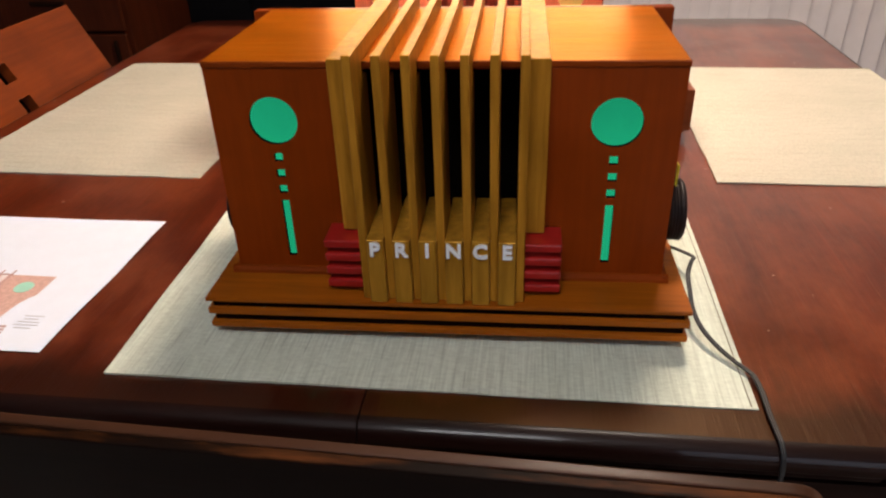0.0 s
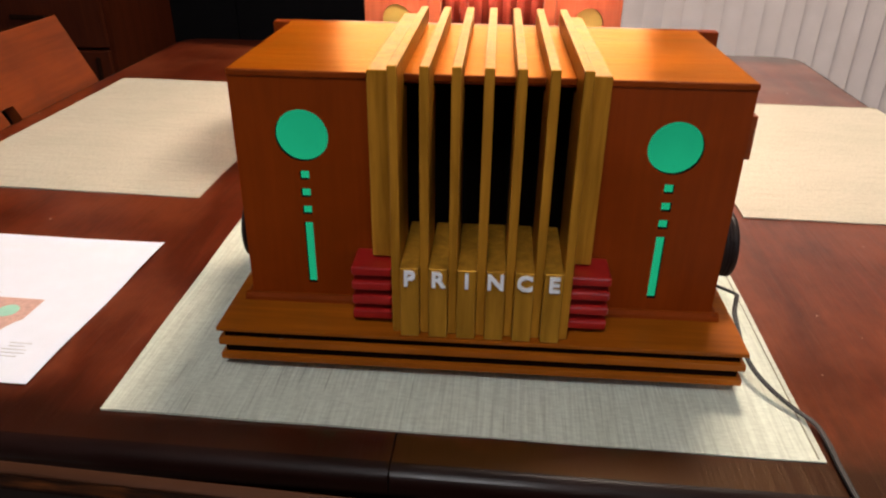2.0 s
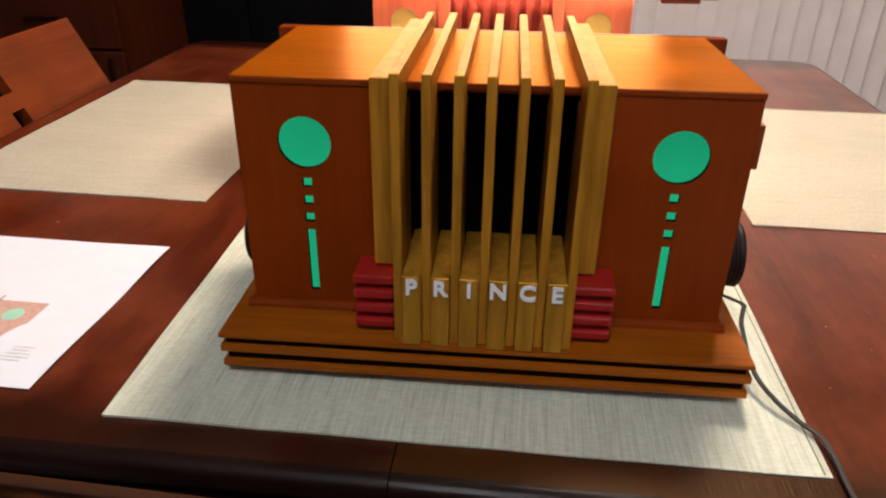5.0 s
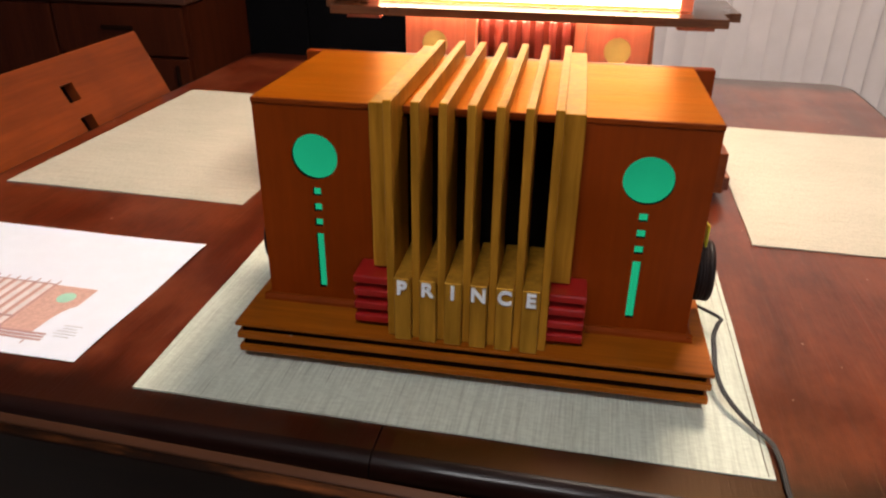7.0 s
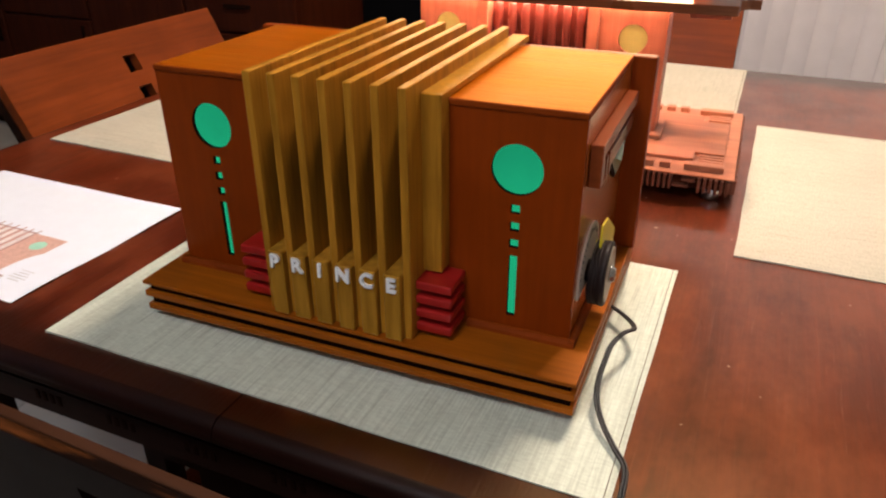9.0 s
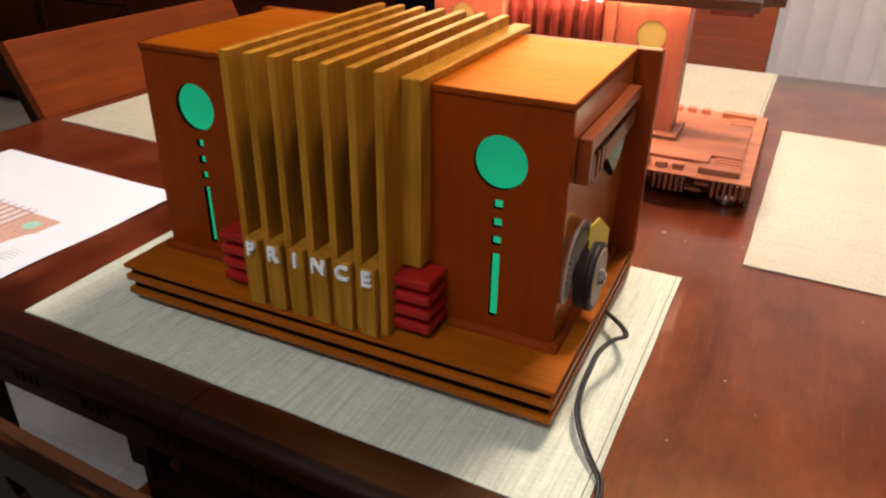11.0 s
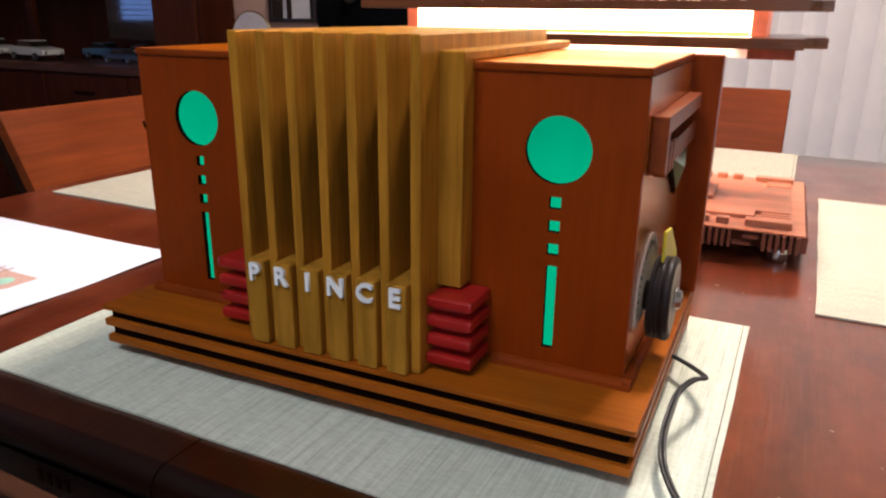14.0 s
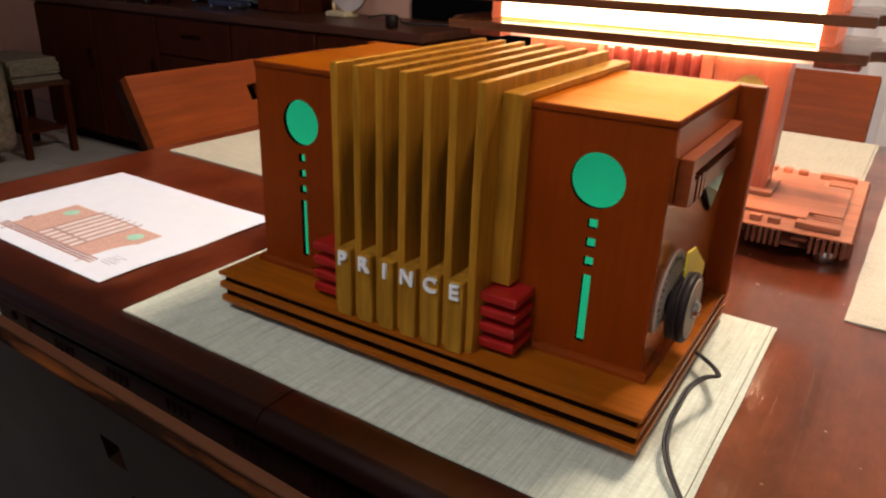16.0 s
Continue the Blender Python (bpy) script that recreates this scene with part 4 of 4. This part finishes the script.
for s in (-1, 1):
    # groups of six ribs, with short bars between the groups
    x = BX - 0.0030
    while x > -BX:
        for k in range(6):
            if x - 0.0063 * k > -BX:
                r = piece("base_rib", rib, M_RIB, lamp)
                r.location = (x - 0.0063 * k, s * BY, 0)
        x -= 0.0378
        if x - 0.026 > -BX:
            y0, y1 = sorted((LY + s * (BY - 0.0040), LY + s * (BY + 0.0046)))
            part("base_bar", box(LX + x - 0.0235, LX + x - 0.0060, y0, y1, TOP + 0.0180, TOP + 0.0208), M_RIB, lamp)
            part("base_bar", box(LX + x - 0.0140, LX + x + 0.0010, y0, y1, TOP + 0.0255, TOP + 0.0285), M_RIB, lamp)
        x -= 0.0267
    y = -BY + 0.004
    while y < BY:
        r = piece("base_rib", rib, M_RIB, lamp)
        r.location = (s * BX, y, 0)
        r.rotation_euler.z = math.pi / 2
        y += 0.0066
part("top_tray", box(LX - BX - 0.003, LX + BX + 0.003, LY - BY - 0.003, LY + BY + 0.003, TOP + 0.0322, TOP + 0.0343, 0.0006), M_CEDAR_FLAT, lamp)
TZ = TOP + 0.0344
CW = 0.047
cross = [(-BX + CW, -0.092), (BX - CW, -0.092), (BX - CW, -0.066), (BX - 0.012, -0.066), (BX - 0.012, 0.066), (BX - CW, 0.066), (BX - CW, 0.092), (-BX + CW, 0.092), (-BX + CW, 0.066), (-BX + 0.012, 0.066), (-BX + 0.012, -0.066), (-BX + CW, -0.066)]
part("top_plate", prism([(LX + x, LY + y) for x, y in cross], "z", TZ, TZ + 0.004, 0.0005), M_CEDAR_FLAT, lamp)
for sx in (-1, 1):
    for sy in (-1, 1):
        for k in range(3):
            y = sy * (0.076 + 0.0095 * k)
            a, b = sorted((LX + sx * (BX - CW + 0.006), LX + sx * (BX - 0.012)))
            part("corner_strip", box(a, b, LY + y - 0.003, LY + y + 0.003, TZ, TZ + 0.0042, 0.0004), M_CEDAR_FLAT, lamp)
        a, b = sorted((LX + sx * (BX - 0.055), LX + sx * (BX - 0.010)))
        c, d = sorted((LY + sy * 0.107, LY + sy * 0.122))
        part("corner_block", box(a, b, c, d, TZ, TZ + 0.007, 0.0006), M_CEDAR_FLAT, lamp)
block = bpy.data.meshes.new("edge_block")
eb = box(-0.0062, 0.0062, -0.0058, 0.0058, 0.0, 0.0066, 0.0006)
eb.to_mesh(block)
eb.free()
for s in (-1, 1):
    for k in range(21):
        e = piece("edge_block", block, M_CEDAR_FLAT, lamp)
        e.location = (-0.1950 + 0.0195 * k, s * 0.118, TZ - TOP - 0.0004)
# the body that carries the shade: two pierced pillars with fins between
part("plinth", box(LX - 0.177, LX + 0.177, LY - 0.036, LY + 0.036, TZ + 0.0041, TZ + 0.0095, 0.0008), M_CEDAR_FLAT, lamp)
PZ0, PZ1, PF = TZ + 0.0096, 0.9435, LY - 0.022
for s in (-1, 1):
    a, b = sorted((LX + s * 0.083, LX + s * 0.1675))
    wx = LX + s * 0.1262
    holes = [prism(disc(wx, 0.9055, 0.0182, 40), "y", PF - 0.01, PF + 0.004)]
    holes += [box(wx - 0.003, wx + 0.003, PF - 0.01, PF + 0.004, z - 0.003, z + 0.003) for z in (0.8775, 0.8667, 0.8560)]
    holes += [box(wx - 0.0034, wx + 0.0034, PF - 0.01, PF + 0.004, 0.799, 0.8445)]
    pil = part("pillar", cut(box(a, b, PF, LY + 0.022, PZ0, PZ1), holes), M_CEDAR, lamp)
    part("pillar_disc", prism(disc(wx, 0.9055, 0.0178, 40), "y", PF + 0.0024, PF + 0.0039), M_OCHRE, pil, "ochre glass disc")
    part("pillar_slot", box(wx - 0.0032, wx + 0.0032, PF + 0.0026, PF + 0.0039, 0.7992, 0.8443), M_OCHRE, pil, "ochre glass slot")
    a, b = sorted((LX + s * 0.0675, LX + s * 0.0820))
    part("pilaster", box(a, b, PF - 0.004, LY + 0.020, PZ0, PZ1, 0.0006), M_CEDAR, lamp)
part("fin_back", box(LX - 0.0672, LX + 0.0672, LY - 0.004, LY + 0.010, PZ0, PZ1), M_REED, lamp)
for k in range(7):
    x = LX - 0.0560 + 0.01867 * k
    part("reed", lathe([(0.0058, 0.0), (0.0058, PZ1 - PZ0 - 0.006), (0.0045, PZ1 - PZ0 - 0.003)], (x, LY - 0.011, PZ0), "z", 14), M_REED, lamp, "glossy dark red reed", True)
# tiers
HX, HY = 0.2125, 0.0645
out = [(-0.2470, -0.113), (0.2470, -0.113), (0.2470, -0.072), (0.2575, -0.062), (0.2690, -0.062), (0.2690, 0.062), (0.2575, 0.062), (0.2470, 0.072), (0.2470, 0.113), (-0.2470, 0.113), (-0.2470, 0.072), (-0.2575, 0.062), (-0.2690, 0.062), (-0.2690, -0.062), (-0.2575, -0.062), (-0.2470, -0.072)]
for k in range(4):
    z = 0.9558 + 0.0362 * k
    tier = prism([(LX + x, LY + y) for x, y in out], "z", z, z + 0.0108, 0.0008)
    hx, hy = (0.180, 0.055) if k == 0 else (HX, HY)
    part("tier_board", cut(tier, [box(LX - hx, LX + hx, LY - hy, LY + hy, z - 0.01, z + 0.02)]), M_WALNUT, lamp, "dark walnut tier board")
SZ0, SZ1 = 0.9668, 1.1150
for s in (-1, 1):
    a, b = sorted((LY + s * 0.0620, LY + s * 0.0635))
    part("shade_panel", box(LX - 0.1935, LX + 0.1935, a, b, SZ0, SZ1), M_SHADE, lamp, "glowing translucent paper panel")
    # amber strip added to glow like lamplight at the panel's foot
    a, b = sorted((LY + s * 0.0636, LY + s * 0.0645))
    part("shade_border", box(LX - 0.1935, LX + 0.1935, a, b, SZ0, SZ0 + 0.0042), M_AMBER, lamp, "amber glow strip added at the foot of the paper")
    for y in (-0.042, 0.0, 0.042):
        a, b = sorted((LX + s * 0.1942, LX + s * 0.2100))
        part("shade_end", box(a, b, LY + y - 0.0195, LY + y + 0.0195, SZ0, SZ1, 0.001), M_VENEER, lamp, "thin red veneer slat lit from inside")
# the skirt of the shade below the lowest tier
for s in (-1, 1):
    a, b = sorted((LY + s * 0.0330, LY + s * 0.0345))
    part("shade_skirt", box(LX - 0.1935, LX + 0.1935, a, b, 0.9438, 0.9556), M_SKIRT, lamp, "pale strip, the lamplight on it put in as glow")
    a, b = sorted((LX + s * 0.1940, LX + s * 0.2400))
    part("skirt_end", box(a, b, LY - 0.0640, LY + 0.0640, 0.9438, 0.9556, 0.0008), M_CEDAR, lamp)
part("top_board", box(LX - 0.235, LX + 0.235, LY - 0.10, LY + 0.10, SZ1 + 0.0003, SZ1 + 0.010, 0.001), M_WALNUT, lamp)
tie = box(LX - 0.182, LX - 0.172, LY - 0.0625, LY + 0.0615, 0.9669, 0.9730)
part("cross_tie", tie, M_WALNUT, lamp)


# ---- chairs ----
def dining_chair(m, label, degrees=26, shift=0.0, gap=0.057, size=0.015, face=M_CHAIR, thick=0.036, high=0.848, first=0.060, outer=M_CHAIR_END, drift=0.0, corner=0.0):
    ch = thing("dining_chair", (0, 0, 0), label, "chair", "chairs round the table")
    lean = radians(degrees)
    back_y = 0.3875 * (math.tan(radians(26)) - math.tan(lean))
    tilt = Matrix.Translation((0, 0, high)) @ Matrix.Rotation(lean, 4, "X")
    for name, half, y0, y1, top, material, words in (("back_panel", 0.250, -thick / 2 + 0.0001, 0.0, 0.0, face, "reddish mahogany back panel with square holes"), ("back_board", 0.2510, -thick, -thick / 2, -0.0003, outer, "outer board darkened as shade, with square holes")):
        outline = [(-half, -0.40), (half, -0.40)]
        for sx, a in ((1, 0), (-1, 90)):
            outline += [(sx * (half - corner) + corner * math.cos(radians(a + 15 * k)), top - corner + corner * math.sin(radians(a + 15 * k))) for k in range(7)] if corner else [(sx * half, top)]
        back = prism(outline, "y", y0, y1, 0.0010, 2)
        back = cut(back, [box(shift + drift * k - size, shift + drift * k + size, -0.08, 0.04, -first - gap * k - size, -first - gap * k + size) for k in (0, 1, 2)])
        back.transform(tilt)
        part(name, back, material, ch, words)
    part("seat", box(-0.235, 0.235, 0.135 - back_y, 0.56, 0.432, 0.46, 0.006, 2), M_CHAIR, ch)
    for x in (-0.205, 0.205):
        a, b = x - 0.022, x + 0.022
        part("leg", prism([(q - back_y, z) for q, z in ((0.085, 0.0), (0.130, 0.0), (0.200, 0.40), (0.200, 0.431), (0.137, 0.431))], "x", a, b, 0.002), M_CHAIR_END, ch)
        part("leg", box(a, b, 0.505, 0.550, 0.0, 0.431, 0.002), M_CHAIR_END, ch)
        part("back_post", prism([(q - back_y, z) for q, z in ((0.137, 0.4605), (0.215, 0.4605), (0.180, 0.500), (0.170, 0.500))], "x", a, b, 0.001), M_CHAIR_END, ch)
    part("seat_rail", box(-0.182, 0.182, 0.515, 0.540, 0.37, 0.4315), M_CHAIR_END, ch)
    ch.matrix_basis = m
    return ch


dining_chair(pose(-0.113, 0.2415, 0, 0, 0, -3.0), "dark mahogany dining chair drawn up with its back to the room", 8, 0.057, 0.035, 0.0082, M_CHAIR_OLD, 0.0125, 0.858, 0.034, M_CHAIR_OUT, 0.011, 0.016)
first = dining_chair(pose(-0.822, 1.040, 0, 0, 0, -90), "mahogany dining chair with a leaning solid panel back")
copy_thing(first, pose(-0.063, 1.752, 0, 0, 0, 180))

# ---- the sideboard and what stands on it ----
CX0, CX1, CY0, CY1, CT = -3.82, -1.29, 2.34, 2.835, 0.760
cred = thing("sideboard", ((CX0 + CX1) / 2, 2.59, 0), "long dark mahogany sideboard against the wall", "sideboard")
part("body", box(CX0 + 0.01, CX1 - 0.01, CY0 + 0.028, CY1, 0.06, CT - 0.035), M_HUTCH, cred)
part("kick_board", box(CX0 + 0.05, CX1 - 0.05, CY0 + 0.07, CY1 - 0.02, 0.0, 0.06), M_GAP, cred)
part("top", box(CX0, CX1, CY0, CY1, CT - 0.034, CT, 0.004), M_HUTCH_TOP, cred)
nd = 5
dw = (CX1 - CX0 - 0.04) / nd
for k in range(nd):
    a = CX0 + 0.02 + dw * k
    if k in (2, 4):
        d1 = part("drawer", box(a + 0.005, a + dw - 0.005, CY0 + 0.006, CY0 + 0.027, CT - 0.21, CT - 0.045, 0.003), M_HUTCH, cred)
        part("handle", box(a + dw / 2 - 0.06, a + dw / 2 + 0.06, CY0 - 0.006, CY0 + 0.0055, CT - 0.125, CT - 0.110, 0.003), M_GAP, d1)
        d2 = part("cabinet_door", box(a + 0.005, a + dw - 0.005, CY0 + 0.006, CY0 + 0.027, 0.08, CT - 0.22, 0.003), M_HUTCH, cred)
    else:
        d2 = part("cabinet_door", box(a + 0.005, a + dw - 0.005, CY0 + 0.006, CY0 + 0.027, 0.08, CT - 0.045, 0.003), M_HUTCH, cred)
    part("handle", box(a + dw - 0.05, a + dw - 0.036, CY0 - 0.006, CY0 + 0.0055, 0.42, 0.52, 0.003), M_GAP, d2)

hutch = thing("display_cabinet", (-2.92, 2.70, CT + 0.0005), "dark wooden display cabinet with glass and model cars", "cabinet")
part("back_board", box(-3.78, -2.13, 2.800, 2.812, CT + 0.001, 2.05), M_PANEL, hutch)
part("side_board", box(-3.80, -3.781, 2.60, 2.812, CT + 0.001, 2.05), M_HUTCH, hutch)
part("side_board", box(-2.129, -2.110, 2.60, 2.812, CT + 0.001, 2.05), M_HUTCH, hutch)
part("top_board", box(-3.80, -2.11, 2.59, 2.815, 2.051, 2.08), M_HUTCH, hutch)
part("cabinet_door", box(-2.375, -2.130, 2.590, 2.609, CT + 0.004, 2.048, 0.003), M_PANEL, hutch, "plain reddish wooden door")
part("glass_pane", box(-2.66, -2.380, 2.600, 2.606, CT + 0.10, 2.04), M_GLASSDARK, hutch, "dark reflecting glass pane")
part("stile", box(-3.20, -3.15, 2.600, 2.620, CT + 0.10, 2.04), M_HUTCH, hutch)
part("shelf", box(-3.780, -2.13, 2.622, 2.798, 1.035, 1.053), M_HUTCH, hutch)
part("shelf", box(-3.780, -2.13, 2.622, 2.798, 1.36, 1.378), M_HUTCH, hutch)


def model_car(x, y, z, turn, material, label, size=1.0):
    car = thing("model_car", (0, 0, 0), label, "model car", "model cars on the sideboard")
    L, W = 0.135 * size, 0.052 * size
    hull = [(-L, 0.022), (-L, 0.050), (-0.96 * L, 0.056), (-0.55 * L, 0.058), (0.40 * L, 0.058), (0.95 * L, 0.050), (L, 0.044), (L, 0.022)]
    part("body", prism([(a, b * size) for a, b in hull], "y", -W, W, 0.004 * size, 2), material, car)
    top = [(-0.62 * L, 0.0585), (-0.45 * L, 0.082), (0.12 * L, 0.083), (0.36 * L, 0.0585)]
    part("cabin", prism([(a, b * size) for a, b in top], "y", -W * 0.86, W * 0.86, 0.003 * size, 1), M_GLASSDARK, car, "dark car windows")
    part("roof", box(-0.47 * L, 0.14 * L, -W * 0.84, W * 0.84, 0.0832 * size, 0.0862 * size, 0.001), material, car)
    for a in (-0.62 * L, 0.62 * L):
        for s in (-1, 1):
            wheel = part("wheel", lathe([(0.014 * size, 0.0), (0.0165 * size, 0.002), (0.0165 * size, 0.011), (0.014 * size, 0.013)], (a, s * W - 0.0065 + s * 0.007, 0.0170 * size), "y", 18), M_TYRE, car, "", True)
            part("hub_cap", lathe([(0.009 * size, 0.0), (0.008 * size, 0.0016)], (a, s * W - 0.0008 + s * 0.0145, 0.0170 * size), "y", 14), M_STEEL, wheel)
    for s in (-1, 1):
        part("headlight", lathe([(0.007 * size, 0.0), (0.005 * size, 0.003)], (L - 0.001, s * W * 0.7, 0.036 * size), "x", 12), M_STEEL, car)
    part("bumper", box(L - 0.001, L + 0.005, -W * 0.95, W * 0.95, 0.022 * size, 0.028 * size, 0.001), M_STEEL, car)
    car.matrix_basis = pose(x, y, z, 0, 0, turn)
    return car


M_CARW = plain("car_white", (0.62, 0.60, 0.55), 0.3, coat=0.5)
M_CARB = plain("car_blue", (0.06, 0.14, 0.22), 0.3, coat=0.5)
M_CARG = plain("car_green", (0.20, 0.26, 0.20), 0.3, coat=0.5)
M_CARN = plain("car_navy", (0.02, 0.03, 0.06), 0.3, coat=0.5)
model_car(-3.33, 2.50, CT + 0.0006, -8, M_CARW, "white model saloon car on the sideboard")
model_car(-3.01, 2.48, CT + 0.0006, -6, M_CARW, "white model saloon car on the sideboard")
model_car(-2.80, 2.70, CT + 0.0006, 4, M_CARB, "blue model car in the display cabinet", 0.85)
model_car(-2.58, 2.72, CT + 0.0006, 4, M_CARG, "grey-green model car in the display cabinet", 0.8)
model_car(-2.50, 2.53, CT + 0.0006, 2, M_CARN, "dark navy model car on the sideboard", 0.7)
model_car(-3.36, 2.70, 1.0535, 3, M_CARN, "dark model car on the cabinet shelf", 0.9)
model_car(-3.02, 2.70, 1.0535, 3, M_CARW, "white model car on the cabinet shelf", 0.9)
model_car(-2.74, 2.70, 1.0535, 3, M_CARG, "pale model car on the cabinet shelf", 0.85)

fan = thing("desk_fan", (-1.90, 2.66, CT + 0.0005), "small round desk fan with a thin ring on a cream base", "fan")
FC = Vector((-1.898, 2.665, CT + 0.122))
part("base", box(-1.985, -1.875, 2.61, 2.71, CT + 0.001, CT + 0.024, 0.006, 2), M_CREAM, fan)
part("stem", tube([(-1.975, 2.66, CT + 0.022), (-1.985, 2.668, CT + 0.060), (-1.955, 2.672, CT + 0.092), FC + Vector((0, 0.006, 0))], 0.006), M_BRASS, fan, "bent brass arm", True)
part("disc", lathe([(0.098, -0.0015), (0.100, 0.0), (0.098, 0.0015)], FC, "y", 40), M_FAN_DISC, fan, "pale translucent disc")
part("ring", tube([FC + Vector((0.102 * math.cos(radians(a)), 0, 0.102 * math.sin(radians(a)))) for a in range(0, 361, 10)], 0.0032), M_BRASS, fan, "thin brass ring", True)
part("hub", lathe([(0.012, -0.002), (0.012, -0.012), (0.006, -0.016)], FC, "y", 20), M_STEEL, fan, "grey metal hub", True)
alone("cup", lathe([(0.020, 0.0), (0.024, 0.004), (0.026, 0.045), (0.022, 0.048)], (-1.50, 2.44, CT + 0.0006), "z", 20), M_KNOB, (-1.50, 2.44, CT + 0.0006), "small black cup on the sideboard", "cup", smooth=True)
alone("loose_cable", tube([(-1.80, 2.68, CT + 0.005), (-1.72, 2.70, CT + 0.02), (-1.62, 2.66, CT + 0.014), (-1.55, 2.60, CT + 0.005), (-1.42, 2.66, CT + 0.005), (-1.36, 2.70, CT + 0.005)], 0.004), M_CABLE, (-1.6, 2.68, CT), "dark loose cable lying on the sideboard", "cable", smooth=True)

pic = thing("framed_picture", (-1.82, Y1, 0.92), "dark framed picture with grey panes on the pink wall", "picture")
part("picture_frame", cut(box(-1.930, -1.684, Y1 - 0.022, Y1 - 0.0005, 0.940, 1.42), [box(-1.917, -1.697, Y1 - 0.04, Y1 - 0.010, 0.955, 1.405)]), M_DARKFRAME, pic)
for a, b, m in ((-1.915, -1.862, M_GLASSDARK), (-1.860, -1.842, M_PRINT_GREY), (-1.840, -1.815, M_GLASSDARK), (-1.813, -1.720, M_BLIND), (-1.718, -1.699, M_GLASSDARK)):
    part("picture_field", box(a, b, Y1 - 0.013, Y1 - 0.0105, 0.957, 1.403), m, pic)

# ---- the corner with the armchair ----
arm = thing("armchair", (-3.45, 1.45, 0), "floral upholstered armchair with a white crocheted throw over it", "armchair")


def cushion(x0, x1, y0, y1, z0, z1, b, puff=0.012):
    bm = box(x0, x1, y0, y1, z0, z1, b, 4)
    bmesh.ops.subdivide_edges(bm, edges=bm.edges[:], cuts=2, use_grid_fill=True)
    for v in bm.verts:
        v.co += Vector([puff * noise.noise(v.co * 7 + Vector((k * 9, 0, 0))) for k in range(3)])
    return bm


part("seat_base", cushion(-3.82, -3.05, 1.10, 1.88, 0.05, 0.30, 0.03), M_FLORAL, arm, smooth=True)
part("seat_cushion", cushion(-3.68, -3.07, 1.26, 1.86, 0.31, 0.44, 0.05), M_FLORAL, arm, smooth=True)
part("armrest", cushion(-3.82, -2.98, 1.74, 1.95, 0.08, 0.56, 0.07), M_FLORAL, arm, smooth=True)
part("armrest", cushion(-3.82, -2.98, 1.03, 1.24, 0.08, 0.56, 0.07), M_FLORAL, arm, smooth=True)
part("backrest", cushion(-3.95, -3.70, 1.06, 1.92, 0.30, 0.90, 0.08), M_FLORAL, arm, smooth=True)
thr = bmesh.new()
cols = []
for i in range(25):
    col = []
    for j in range(21):
        u, v = i / 24, j / 20
        x = -3.80 + 0.72 * u
        s = -0.26 + 0.52 * v
        y = 1.845 + max(-0.115, min(0.115, s))
        z = 0.578 - max(0.0, abs(s) - 0.115) + 0.008 * noise.noise(Vector((x * 12, s * 12, 3)))
        col.append(thr.verts.new((x, y + (0.004 if s > 0.115 else -0.004 if s < -0.115 else 0), z)))
    cols.append(col)
for a, b in zip(cols, cols[1:]):
    for j in range(20):
        thr.faces.new((a[j], a[j + 1], b[j + 1], b[j]))
bmesh.ops.solidify(thr, geom=thr.faces[:], thickness=0.006)
throw = thing("crocheted_throw", (-3.45, 1.845, 0.58), "white crocheted throw with a fringe over the armrest", "throw")
part("cloth", thr, M_FRINGE, throw, smooth=True)
for k in range(22):
    x = -3.79 + 0.033 * k
    part("fringe", tube([(x, 1.728, 0.436), (x + 0.004, 1.722, 0.40), (x - 0.003, 1.724, 0.37)], 0.005, 6), M_FRINGE, throw, smooth=True)

for ob in (arm, throw):
    ob.location += Vector((-0.30, -0.06, 0.0))

stand = thing("side_table", (-3.05, 2.12, 0), "small dark wooden side table holding newspapers", "side table")
part("tabletop", box(-3.33, -2.90, 1.99, 2.28, 0.350, 0.370, 0.003), M_HUTCH_TOP, stand)
for x in (-3.30, -2.945):
    for y in (2.005, 2.245):
        part("leg", box(x, x + 0.035, y, y + 0.030, 0.0, 0.3495, 0.002), M_HUTCH, stand)
for k in range(4):
    part("slat", box(-3.24 + 0.075 * k, -3.205 + 0.075 * k, 2.010, 2.022, 0.14, 0.3495), M_HUTCH, stand)
part("shelf", box(-3.262, -2.948, 2.03, 2.24, 0.12, 0.138), M_HUTCH, stand)
stand.location += Vector((-0.475, -0.05, -0.0))
rng = random.Random(8)
for k in range(9):
    a, b = rng.uniform(-0.012, 0.012), rng.uniform(-0.010, 0.010)
    alone("newspaper", box(-3.80 + a, -3.42 + a, 1.96 + b, 2.21 + b, 0.3705 + 0.0125 * k, 0.3820 + 0.0125 * k, 0.002), M_NEWS, (-3.59, 2.08, 0.3705 + 0.0125 * k), "folded newspaper in a stack on the side table", "newspaper", "stacked newspapers")

# ---- floor tiles ----
tile = bpy.data.meshes.new("tile")
tb = box(0.002, 0.398, 0.002, 0.398, -0.004, 0.0, 0.0012)
tb.to_mesh(tile)
tb.free()
for i in range(21):
    for j in range(13):
        x, y = X0 + 0.4 * i, Y0 + 0.4 * j
        if x < X1 - 0.1 and y < Y1 - 0.1:
            t = piece("tile", tile, M_FLOOR, floor)
            t.location = (x, y, 0.1)
